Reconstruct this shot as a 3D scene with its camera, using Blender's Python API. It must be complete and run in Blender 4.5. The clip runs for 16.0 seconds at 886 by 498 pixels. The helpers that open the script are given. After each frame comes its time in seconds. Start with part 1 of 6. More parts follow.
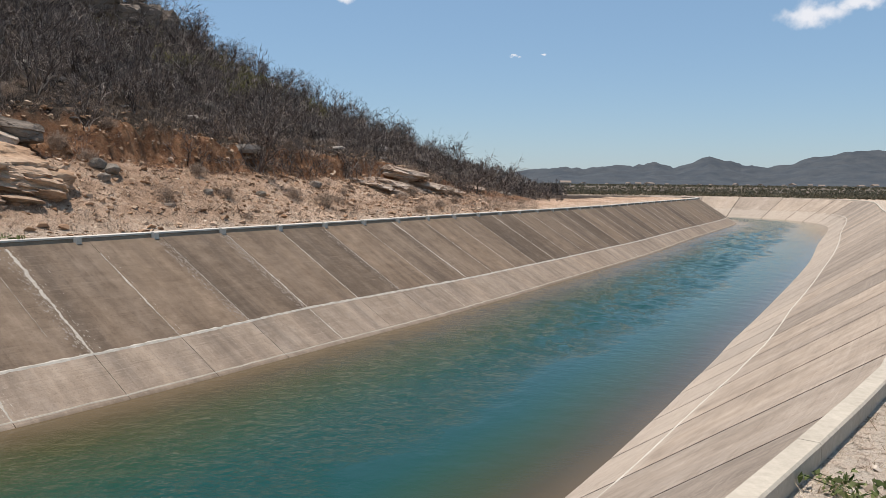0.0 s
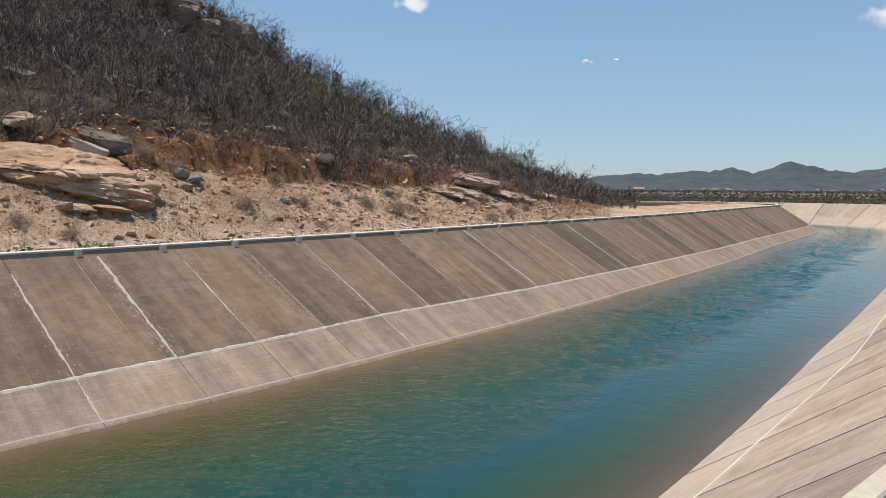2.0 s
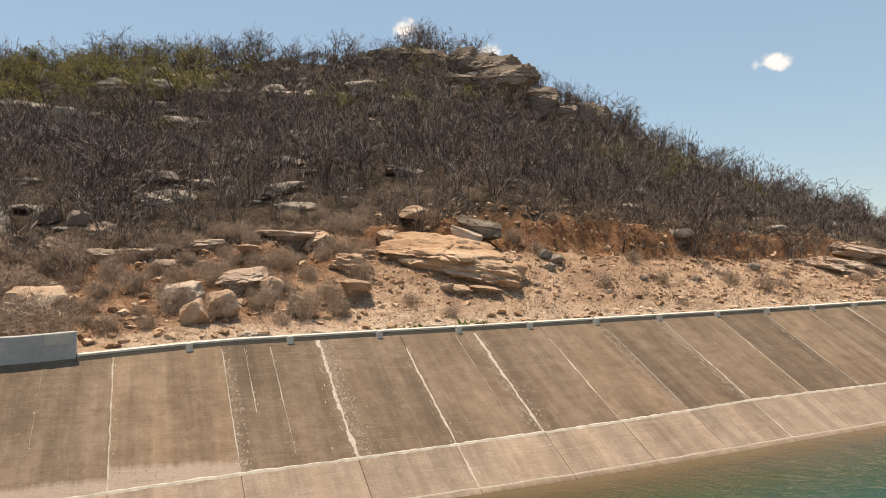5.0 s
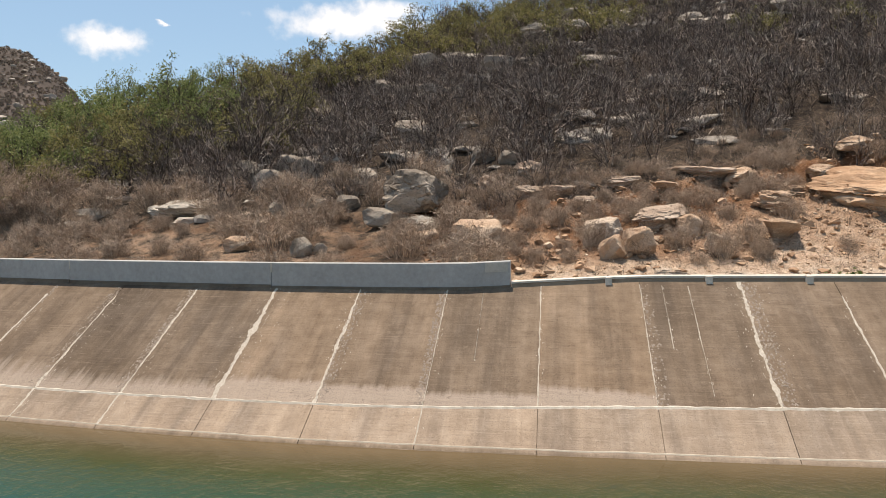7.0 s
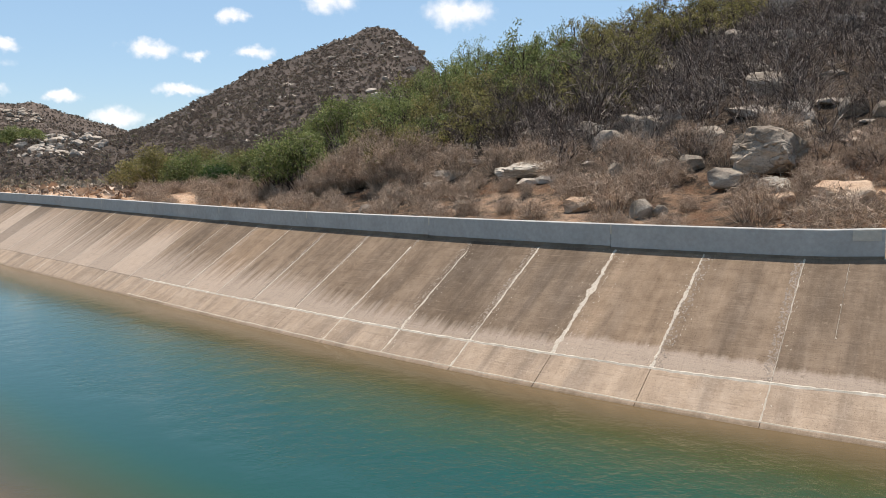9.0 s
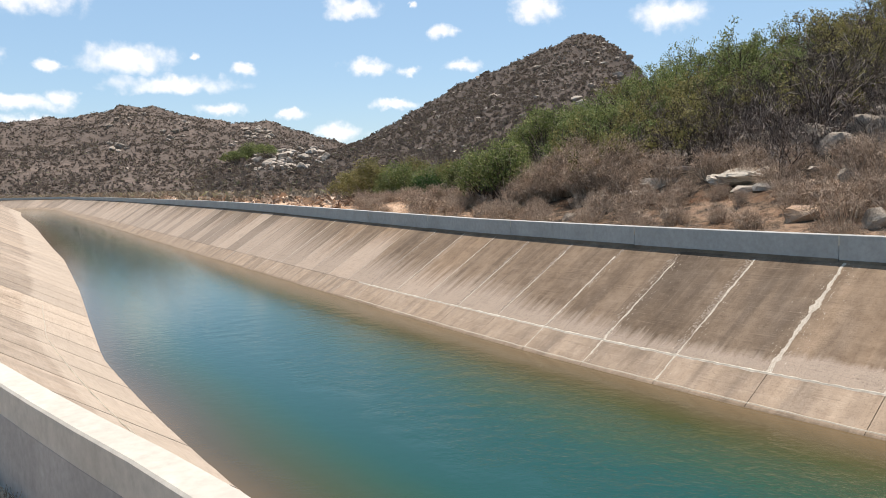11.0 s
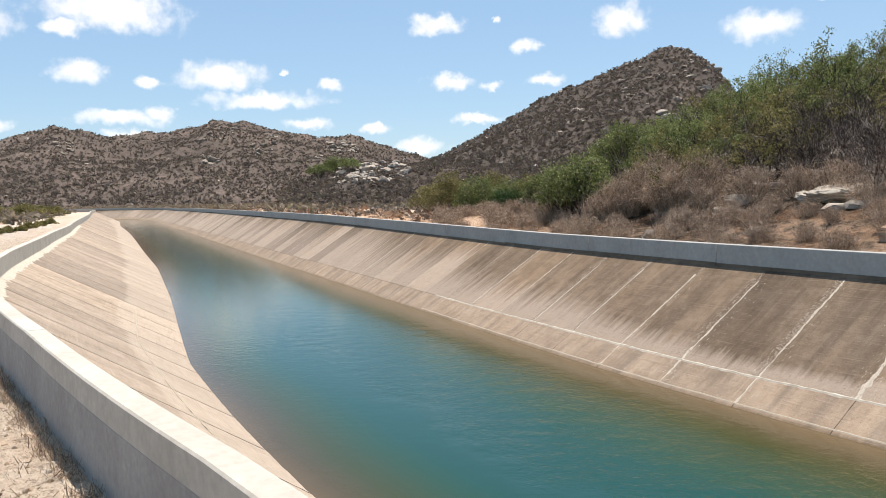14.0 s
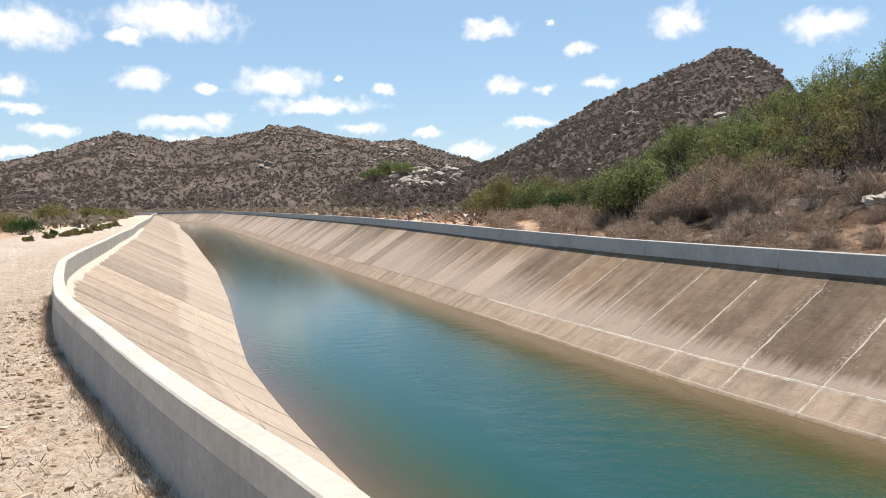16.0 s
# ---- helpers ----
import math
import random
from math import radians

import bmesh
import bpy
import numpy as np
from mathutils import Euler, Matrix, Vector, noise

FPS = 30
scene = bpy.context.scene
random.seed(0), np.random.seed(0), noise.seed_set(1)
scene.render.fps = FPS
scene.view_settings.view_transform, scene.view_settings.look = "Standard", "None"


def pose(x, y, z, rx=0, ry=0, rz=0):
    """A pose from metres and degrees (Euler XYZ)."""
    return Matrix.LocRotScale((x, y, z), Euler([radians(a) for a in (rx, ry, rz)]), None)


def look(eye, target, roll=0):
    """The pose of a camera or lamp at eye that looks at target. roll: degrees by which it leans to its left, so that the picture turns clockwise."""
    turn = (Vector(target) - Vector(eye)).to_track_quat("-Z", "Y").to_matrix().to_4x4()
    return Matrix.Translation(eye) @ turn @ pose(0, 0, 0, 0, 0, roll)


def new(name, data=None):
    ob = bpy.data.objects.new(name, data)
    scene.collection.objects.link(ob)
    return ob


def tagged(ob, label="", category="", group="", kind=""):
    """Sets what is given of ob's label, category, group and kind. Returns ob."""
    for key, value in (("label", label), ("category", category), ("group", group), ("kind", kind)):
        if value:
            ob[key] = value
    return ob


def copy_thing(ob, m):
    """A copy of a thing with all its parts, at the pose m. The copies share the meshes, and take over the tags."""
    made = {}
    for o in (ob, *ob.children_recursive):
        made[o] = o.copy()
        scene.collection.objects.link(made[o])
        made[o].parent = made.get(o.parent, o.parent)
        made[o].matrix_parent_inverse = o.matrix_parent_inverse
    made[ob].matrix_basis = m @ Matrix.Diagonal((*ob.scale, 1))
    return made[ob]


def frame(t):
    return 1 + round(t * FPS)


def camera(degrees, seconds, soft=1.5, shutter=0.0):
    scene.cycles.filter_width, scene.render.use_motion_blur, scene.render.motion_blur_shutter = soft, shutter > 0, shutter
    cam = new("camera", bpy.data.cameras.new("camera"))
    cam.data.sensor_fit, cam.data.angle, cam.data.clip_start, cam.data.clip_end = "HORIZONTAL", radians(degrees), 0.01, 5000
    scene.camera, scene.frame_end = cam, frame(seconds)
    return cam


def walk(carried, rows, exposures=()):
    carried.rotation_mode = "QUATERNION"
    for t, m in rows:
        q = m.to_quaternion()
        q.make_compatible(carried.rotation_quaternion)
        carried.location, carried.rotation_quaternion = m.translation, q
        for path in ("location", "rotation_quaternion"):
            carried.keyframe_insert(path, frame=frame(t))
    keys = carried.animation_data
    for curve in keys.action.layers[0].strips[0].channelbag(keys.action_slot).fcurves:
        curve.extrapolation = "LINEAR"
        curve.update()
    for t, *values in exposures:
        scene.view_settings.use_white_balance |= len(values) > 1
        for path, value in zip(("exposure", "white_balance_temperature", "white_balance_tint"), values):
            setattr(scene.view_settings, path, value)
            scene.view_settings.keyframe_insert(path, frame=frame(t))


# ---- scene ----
cam = camera(60.14, 16.0, soft=0.7)
PATH = [
    (0.0, pose(0.060, 0.425, 1.358, 84.99, -0.61, 3.05)),
    (0.5, pose(0.064, 0.393, 1.385, 84.96, -0.82, 3.30)),
    (1.0, pose(0.043, 0.406, 1.392, 85.09, -0.76, 3.92)),
    (1.5, pose(0.038, 0.403, 1.393, 85.20, -0.70, 5.42)),
    (2.0, pose(0.028, 0.373, 1.399, 85.46, -0.39, 8.28)),
    (2.5, pose(0.012, 0.337, 1.415, 85.68, -0.24, 10.25)),
    (3.0, pose(0.010, 0.312, 1.449, 86.23, 0.17, 14.63)),
    (3.2, pose(0.017, 0.289, 1.464, 86.30, 0.28, 16.46)),
    (5.3, pose(-0.012, 0.098, 1.542, 91.71, 0.91, 37.48)),
    (5.5, pose(-0.030, 0.075, 1.560, 91.36, 0.80, 39.96)),
    (6.0, pose(-0.055, 0.044, 1.574, 88.27, 0.08, 49.41)),
    (6.5, pose(-0.077, -0.017, 1.573, 87.05, 0.25, 56.20)),
    (7.0, pose(-0.083, -0.088, 1.568, 86.71, 0.51, 64.10)),
    (7.5, pose(-0.101, -0.147, 1.582, 86.70, 1.00, 71.45)),
    (8.0, pose(-0.081, -0.195, 1.592, 86.42, 0.59, 75.65)),
    (8.5, pose(-0.060, -0.215, 1.593, 85.93, 0.61, 82.11)),
    (9.0, pose(-0.109, -0.203, 1.582, 84.08, 0.88, 88.74)),
    (9.5, pose(-0.070, -0.220, 1.592, 83.91, 1.07, 93.47)),
    (10.0, pose(-0.055, -0.217, 1.596, 84.21, 1.33, 97.72)),
    (12.5, pose(0.063, -0.165, 1.606, 86.01, 1.29, 111.14)),
    (13.0, pose(0.034, -0.180, 1.609, 86.06, 1.27, 113.23)),
    (13.5, pose(0.060, -0.122, 1.610, 86.30, 1.17, 112.53)),
    (14.0, pose(0.050, -0.078, 1.607, 86.20, 1.04, 109.87)),
    (14.5, pose(0.074, -0.060, 1.611, 86.27, 1.07, 108.80)),
    (15.0, pose(0.067, -0.112, 1.611, 86.26, 0.58, 108.94)),
    (15.5, pose(0.056, -0.125, 1.611, 86.34, 0.53, 110.01)),
    (16.0, pose(0.073, -0.118, 1.607, 86.56, 0.97, 113.77)),
]
EXPOSURES = [(0.0, -0.03, 6450, 13), (2.0, 0.0, 6400, 13), (2.5, 0.0, 6550, 13), (3.2, 0.45, 7050, 14), (5.5, 0.3, 8000, 15), (6.5, 0.32, 7350, 14), (7.0, 0.36, 7200, 14), (9.0, 0.36, 6800, 13), (12.5, 0.42, 6800, 13), (16.0, 0.42, 6800, 13)]
walk(cam, PATH, EXPOSURES)

# ------------------------------------------------------------------ light
SUN_AZ, SUN_EL = 80.0, 76.0          # degrees; azimuth counted from +y towards -x
sun_dir = Vector((-math.sin(radians(SUN_AZ)) * math.cos(radians(SUN_EL)), math.cos(radians(SUN_AZ)) * math.cos(radians(SUN_EL)), math.sin(radians(SUN_EL))))
sun_lamp = bpy.data.lights.new("sun", "SUN")
sun_lamp.energy, sun_lamp.angle, sun_lamp.color = 5.0, radians(0.53), (1.0, 0.945, 0.86)
sun_ob = new("sun", sun_lamp)
sun_ob.matrix_world = look(sun_dir * 100, (0, 0, 0))

CLOUDS_WEST = [  # azimuth, elevation, half width, half height in degrees
    (125.7, 9.2, 3.5, 1.2), (123.0, 7.4, 4.7, 0.7), (134.9, 9.1, 1.8, 0.9), (130.5, 8.4, 1.2, 0.5), (118.1, 8.4, 1.2, 0.5), (109.2, 8.6, 1.9, 0.65),
    (106.0, 8.3, 1.0, 0.4), (110.2, 12.7, 2.3, 0.8), (96.8, 12.6, 2.1, 1.3), (87.5, 11.5, 2.8, 1.1), (102.3, 8.5, 1.8, 0.5), (107.2, 5.9, 2.4, 0.4),
    (103.7, 11.0, 1.3, 0.6), (111.4, 4.0, 2.4, 0.7), (114.9, 5.3, 1.3, 0.35), (119.7, 5.7, 1.9, 0.55), (132.8, 6.0, 3.2, 0.6), (130.0, 6.3, 1.2, 0.7),
    (131.7, 4.9, 2.3, 0.4), (140.8, 5.4, 2.0, 0.5), (142.8, 8.3, 1.5, 0.85), (142.4, 6.7, 2.1, 0.4), (141.7, 12.2, 3.6, 1.5), (132.6, 13.3, 5.0, 1.6)]
CLOUDS_NORTH = [
    (135.7, 11.8, 1.6, 0.6), (142.5, 4.0, 2.3, 0.35), (121.2, 9.4, 0.5, 0.35), (105.9, 12.9, 0.4, 0.3), (70.8, 13.5, 6.3, 1.4), (84.1, 12.6, 0.4, 0.25),
    (68.4, 14.1, 3.4, 0.95), (10.6, 13.4, 1.3, 0.5), (-22.2, 11.4, 2.5, 0.85), (-24.9, 11.8, 2.1, 0.5), (-2.2, 9.1, 0.24, 0.1), (-4.2, 9.2, 0.26, 0.1),
    (36.8, 17.3, 0.95, 0.8), (30.6, 15.6, 0.9, 0.55)]


def build_world():
    world = bpy.data.worlds.new("sky")
    world.use_nodes = True
    scene.world = world
    nt = world.node_tree
    nt.nodes.clear()
    N, L = nt.nodes, nt.links

    def math_node(op, a, b=None, c=None, clamp=False):
        n = N.new("ShaderNodeMath")
        n.operation, n.use_clamp = op, clamp
        for i, v in enumerate((a, b, c)):
            if v is None:
                continue
            if isinstance(v, (int, float)):
                n.inputs[i].default_value = v
            else:
                L.new(v, n.inputs[i])
        return n.outputs[0]

    sky = N.new("ShaderNodeTexSky")
    sky.sky_type, sky.sun_disc = "NISHITA", False
    sky.sun_elevation, sky.sun_rotation = radians(SUN_EL), radians(-SUN_AZ)
    sky.altitude, sky.air_density, sky.dust_density, sky.ozone_density = 300, 1.05, 0.4, 2.4
    coord = N.new("ShaderNodeTexCoord")
    sep = N.new("ShaderNodeSeparateXYZ")
    L.new(coord.outputs["Generated"], sep.inputs[0])
    az = math_node("MULTIPLY", math_node("ARCTAN2", math_node("MULTIPLY", sep.outputs[0], -1.0), sep.outputs[1]), 57.29578)
    el = math_node("MULTIPLY", math_node("ARCSINE", sep.outputs[2]), 57.29578)
    ae = N.new("ShaderNodeCombineXYZ")
    L.new(az, ae.inputs[0]), L.new(el, ae.inputs[1])
    warp = N.new("ShaderNodeTexNoise")
    warp.inputs["Scale"].default_value, warp.inputs["Detail"].default_value, warp.inputs["Roughness"].default_value = 0.75, 3.5, 0.58
    L.new(ae.outputs[0], warp.inputs["Vector"])
    off = N.new("ShaderNodeVectorMath")
    off.operation = "SUBTRACT"
    L.new(warp.outputs["Color"], off.inputs[0])
    off.inputs[1].default_value = (0.5, 0.5, 0.5)
    sc = N.new("ShaderNodeVectorMath")
    sc.operation = "MULTIPLY_ADD"
    L.new(off.outputs[0], sc.inputs[0])
    sc.inputs[1].default_value = (2.2, 1.3, 0.0)
    L.new(ae.outputs[0], sc.inputs[2])
    field = None
    for a, e, w, h in CLOUDS_WEST + CLOUDS_NORTH:
        d = N.new("ShaderNodeVectorMath")
        d.operation = "SUBTRACT"
        L.new(sc.outputs[0], d.inputs[0])
        d.inputs[1].default_value = (a, e - 0.25 * h, 0)
        m = N.new("ShaderNodeVectorMath")
        m.operation = "MULTIPLY"
        L.new(d.outputs[0], m.inputs[0])
        m.inputs[1].default_value = (1 / (1.0 * w), 1 / (1.02 * h), 0)
        ln = N.new("ShaderNodeVectorMath")
        ln.operation = "LENGTH"
        L.new(m.outputs[0], ln.inputs[0])
        field = ln.outputs["Value"] if field is None else math_node("MINIMUM", field, ln.outputs["Value"])
    fine = N.new("ShaderNodeTexNoise")
    fine.inputs["Scale"].default_value, fine.inputs["Detail"].default_value = 0.9, 4.0
    L.new(ae.outputs[0], fine.inputs["Vector"])
    body = math_node("ADD", math_node("SUBTRACT", 1.0, field), math_node("MULTIPLY", math_node("SUBTRACT", fine.outputs["Fac"], 0.5), 1.25))
    ramp = N.new("ShaderNodeMapRange")
    ramp.interpolation_type = "SMOOTHSTEP"
    ramp.inputs["From Min"].default_value, ramp.inputs["From Max"].default_value = -0.12, 0.85
    L.new(body, ramp.inputs["Value"])
    mix = N.new("ShaderNodeMix")
    mix.data_type = "RGBA"
    L.new(math_node("MULTIPLY", ramp.outputs[0], 0.92), mix.inputs[0])
    tint = N.new("ShaderNodeMix")
    tint.data_type, tint.blend_type = "RGBA", "MULTIPLY"
    tint.inputs[0].default_value = 1.0
    L.new(sky.outputs[0], tint.inputs[6])
    tint.inputs[7].default_value = (0.97, 1.0, 1.02, 1)
    haze = N.new("ShaderNodeMix")
    haze.data_type = "RGBA"
    haze.inputs[0].default_value = 0.38
    L.new(tint.outputs[2], haze.inputs[6])
    haze.inputs[7].default_value = (3.6, 6.15, 8.7, 1)
    L.new(haze.outputs[2], mix.inputs[6])
    mix.inputs[7].default_value = (9.5, 9.65, 9.85, 1)
    bg = N.new("ShaderNodeBackground")
    bg.inputs["Strength"].default_value = 0.094
    L.new(mix.outputs[2], bg.inputs["Color"])
    out = N.new("ShaderNodeOutputWorld")
    L.new(bg.outputs[0], out.inputs[0])


build_world()

# ------------------------------------------------------------------ materials


class Nodes:
    """A node material under construction."""

    def __init__(self, name):
        self.m = bpy.data.materials.new(name)
        self.m.use_nodes = True
        self.t = self.m.node_tree
        self.b = self.t.nodes["Principled BSDF"]
        self.pos = self.t.nodes.new("ShaderNodeTexCoord").outputs["Object"]
        self.bump_from = None

    def link(self, a, b):
        self.t.links.new(a, b)

    def put(self, socket, v):
        if hasattr(v, "is_linked"):
            self.link(v, socket)
        else:
            socket.default_value = v

    def noise(self, scale, detail=4.0, rough=0.55, vec=None, stretch=None):
        n = self.t.nodes.new("ShaderNodeTexNoise")
        n.inputs["Scale"].default_value, n.inputs["Detail"].default_value, n.inputs["Roughness"].default_value = scale, detail, rough
        v = vec if vec is not None else self.pos
        if stretch:
            mp = self.t.nodes.new("ShaderNodeMapping")
            mp.inputs["Scale"].default_value = stretch
            self.link(v, mp.inputs[0])
            v = mp.outputs[0]
        self.link(v, n.inputs["Vector"])
        return n.outputs["Fac"]

    def voronoi(self, scale, feature="F1", out="Distance", vec=None):
        n = self.t.nodes.new("ShaderNodeTexVoronoi")
        n.feature = feature
        n.inputs["Scale"].default_value = scale
        self.link(vec if vec is not None else self.pos, n.inputs["Vector"])
        return n.outputs[out]

    def attr(self, name, out="Fac"):
        n = self.t.nodes.new("ShaderNodeAttribute")
        n.attribute_name = name
        return n.outputs[out]

    def random(self):
        return self.t.nodes.new("ShaderNodeObjectInfo").outputs["Random"]

    def island(self):
        return self.t.nodes.new("ShaderNodeNewGeometry").outputs["Random Per Island"]

    def ramp(self, fac, stops):
        n = self.t.nodes.new("ShaderNodeValToRGB")
        el = n.color_ramp.elements
        while len(el) < len(stops):
            el.new(0.5)
        for e, (p, c) in zip(el, stops):
            e.position, e.color = p, (*c, 1) if len(c) == 3 else c
        self.link(fac, n.inputs[0])
        return n.outputs[0]

    def range(self, v, a, b, c=0.0, d=1.0):
        n = self.t.nodes.new("ShaderNodeMapRange")
        for k, x in (("From Min", a), ("From Max", b), ("To Min", c), ("To Max", d)):
            n.inputs[k].default_value = x
        self.link(v, n.inputs["Value"])
        return n.outputs[0]

    def math(self, op, a, b=0.0):
        n = self.t.nodes.new("ShaderNodeMath")
        n.operation = op
        self.put(n.inputs[0], a), self.put(n.inputs[1], b)
        return n.outputs[0]

    def mix(self, fac, a, b, blend="MIX"):
        n = self.t.nodes.new("ShaderNodeMix")
        n.data_type, n.blend_type = "RGBA", blend
        self.put(n.inputs[0], fac)
        self.put(n.inputs[6], a if hasattr(a, "is_linked") else (*a, 1))
        self.put(n.inputs[7], b if hasattr(b, "is_linked") else (*b, 1))
        return n.outputs[2]

    def bump(self, height, strength=0.4, distance=0.02):
        n = self.t.nodes.new("ShaderNodeBump")
        n.inputs["Strength"].default_value, n.inputs["Distance"].default_value = strength, distance
        self.link(height, n.inputs["Height"])
        if self.bump_from is not None:
            self.link(self.bump_from, n.inputs["Normal"])
        self.bump_from = n.outputs[0]
        self.link(n.outputs[0], self.b.inputs["Normal"])

    def done(self, color, rough=0.85, spec=0.3):
        self.put(self.b.inputs["Base Color"], color if hasattr(color, "is_linked") else (*color, 1))
        self.put(self.b.inputs["Roughness"], rough)
        self.put(self.b.inputs["Specular IOR Level"], spec)
        return self.m


def concrete_material(name, dark, mid, light, spots=0.5, washed=None, streak=0.22, wash=0.66, uneven=0.08, bands=1.0, vary=1.0):
    """Cast concrete: blotches, run marks down the slope, screed marks, pits; every panel differs a little."""
    k = Nodes(name)
    uv = k.attr("st", "Vector")                       # along, up the slope, above the bleached band
    big, mid_n = k.noise(0.55, 5, 0.6), k.noise(3.2, 5, 0.65)
    fine = k.noise(24.0, 4, 0.7)
    runs = k.noise(1.0, 5, 0.65, uv, (7.0, 0.25, 1))
    thin = k.noise(1.0, 4, 0.7, uv, (26.0, 0.5, 1))
    marks = k.noise(1.0, 5, 0.7, uv, (1.6, 13.0, 1))
    screed = k.noise(1.0, 4, 0.75, uv, (0.9, 42.0, 1))
    mixed = k.math("ADD", k.math("MULTIPLY", big, 0.35), k.math("ADD", k.math("MULTIPLY", runs, 0.25), k.math("MULTIPLY", mid_n, 0.4)))
    c = k.ramp(mixed, [(0.36, dark), (0.5, mid), (0.66, light)])
    c = k.mix(vary, c, k.ramp(k.random(), [(0.0, (0.72, 0.72, 0.72)), (0.3, (0.95, 0.95, 0.95)), (0.7, (1.04, 1.03, 1.02)), (1.0, (1.2, 1.17, 1.13))]), "MULTIPLY")
    cols = k.noise(1.0, 3, 0.6, uv, (1.9, 0.05, 1))
    c = k.mix(bands, c, k.ramp(cols, [(0.34, (0.74, 0.74, 0.75)), (0.48, (1.0, 0.99, 0.98)), (0.66, (1.2, 1.18, 1.15))]), "MULTIPLY")
    if washed is not None:
        sepn = k.t.nodes.new("ShaderNodeSeparateXYZ")
        k.link(uv, sepn.inputs[0])
        edge = k.math("ADD", k.math("MULTIPLY", k.random(), uneven), k.math("ADD", k.math("MULTIPLY", mid_n, 0.014), k.math("MULTIPLY", k.math("SUBTRACT", runs, 0.5), k.math("ADD", 0.07, k.math("MULTIPLY", k.attr("soft"), 1.1)))))
        c = k.mix(k.range(k.math("DIVIDE", k.math("SUBTRACT", sepn.outputs[2], edge), k.math("ADD", 1.0, k.math("MULTIPLY", k.attr("soft"), 14.0))), -0.016, 0.016), k.mix(wash, c, washed), c)
    c = k.mix(k.attr("soft"), c, k.ramp(k.random(), [(0.0, (0.66, 0.65, 0.64)), (0.35, (0.9, 0.9, 0.9)), (0.7, (1.08, 1.08, 1.08)), (1.0, (1.22, 1.21, 1.2))]), "MULTIPLY")
    c = k.mix(k.range(thin, 0.56, 0.75, 0.0, streak), c, tuple(x * 0.55 for x in dark))
    c = k.mix(k.range(thin, 0.42, 0.3, 0.0, streak * 0.6), c, tuple(min(1, x * 1.35) for x in light))
    c = k.mix(k.range(marks, 0.54, 0.7, 0.0, 0.22), c, tuple(x * 0.6 for x in dark))
    c = k.mix(k.range(screed, 0.55, 0.68, 0.0, 0.3), c, tuple(x * 0.6 for x in dark))
    c = k.mix(k.range(screed, 0.44, 0.32, 0.0, 0.3), c, tuple(min(1, x * 1.3) for x in light))
    c = k.mix(k.range(fine, 0.58, 0.75, 0.0, 0.5 * spots), c, tuple(min(1, x * 1.5) for x in light))
    c = k.mix(k.range(fine, 0.28, 0.42, 0.4, 0.0), c, tuple(x * 0.5 for x in dark))
    chips = k.noise(7.0, 6, 0.78)
    c = k.mix(k.range(chips, 0.58, 0.68, 0.0, 0.32), c, tuple(min(1, x * 1.3) for x in light))
    c = k.mix(k.range(chips, 0.4, 0.32, 0.0, 0.4), c, tuple(x * 0.6 for x in dark))
    pits = k.noise(70.0, 2, 0.6)
    c = k.mix(k.range(pits, 0.3, 0.42, 0.55, 0.0), c, tuple(x * 0.35 for x in dark))
    k.bump(marks, 0.25, 0.01)
    k.bump(screed, 0.3, 0.006)
    k.bump(fine, 0.7, 0.012)
    return k.done(c, 0.9, 0.15)


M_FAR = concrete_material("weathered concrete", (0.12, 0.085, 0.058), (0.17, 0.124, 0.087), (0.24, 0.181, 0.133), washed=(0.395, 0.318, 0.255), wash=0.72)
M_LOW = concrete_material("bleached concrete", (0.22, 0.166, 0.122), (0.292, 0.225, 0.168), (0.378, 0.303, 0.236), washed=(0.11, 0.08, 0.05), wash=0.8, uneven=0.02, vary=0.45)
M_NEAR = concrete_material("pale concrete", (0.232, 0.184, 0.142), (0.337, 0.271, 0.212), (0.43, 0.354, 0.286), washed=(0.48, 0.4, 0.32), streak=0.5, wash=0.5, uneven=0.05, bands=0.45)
M_BED = concrete_material("joint concrete", (0.11, 0.088, 0.068), (0.16, 0.13, 0.1), (0.22, 0.185, 0.15))


def simple(name, c0, c1, scale=3.0, rough=0.9, bump=0.3, dist=0.02, spec=0.25):
    k = Nodes(name)
    n = k.noise(scale, 6, 0.62)
    f = k.noise(scale * 11, 4, 0.65)
    c = k.ramp(n, [(0.3, c0), (0.7, c1)])
    c = k.mix(k.range(f, 0.3, 0.75, 0.35, 0.0), c, tuple(x * 0.45 for x in c0))
    k.bump(f, bump, dist)
    return k.done(c, rough, spec)


M_WALL = simple("parapet concrete", (0.36, 0.35, 0.33), (0.46, 0.45, 0.43), 0.9, 0.88, 0.25, 0.006)
M_WHITE = simple("whitewashed concrete", (0.46, 0.42, 0.36), (0.59, 0.55, 0.48), 1.3, 0.85, 0.25, 0.006)
# Far kerb face: shade on the upright side is put into this darker colour.
M_KERB_SHADE = simple("shade-dark kerb face concrete", (0.26, 0.192, 0.132), (0.38, 0.295, 0.215), 2.0, 0.9, 0.3, 0.006)
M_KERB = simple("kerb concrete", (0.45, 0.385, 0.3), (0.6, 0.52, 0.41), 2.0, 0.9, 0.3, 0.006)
# Far kerb top and ribs: sunlight is put into this paler colour.
M_COPING = simple("sun-pale kerb top concrete", (0.56, 0.5, 0.42), (0.72, 0.66, 0.57), 2.0, 0.9, 0.3, 0.006)
M_CRUST = simple("crumbling joint crust", (0.43, 0.365, 0.29), (0.64, 0.57, 0.475), 14.0, 0.95, 0.8, 0.012)
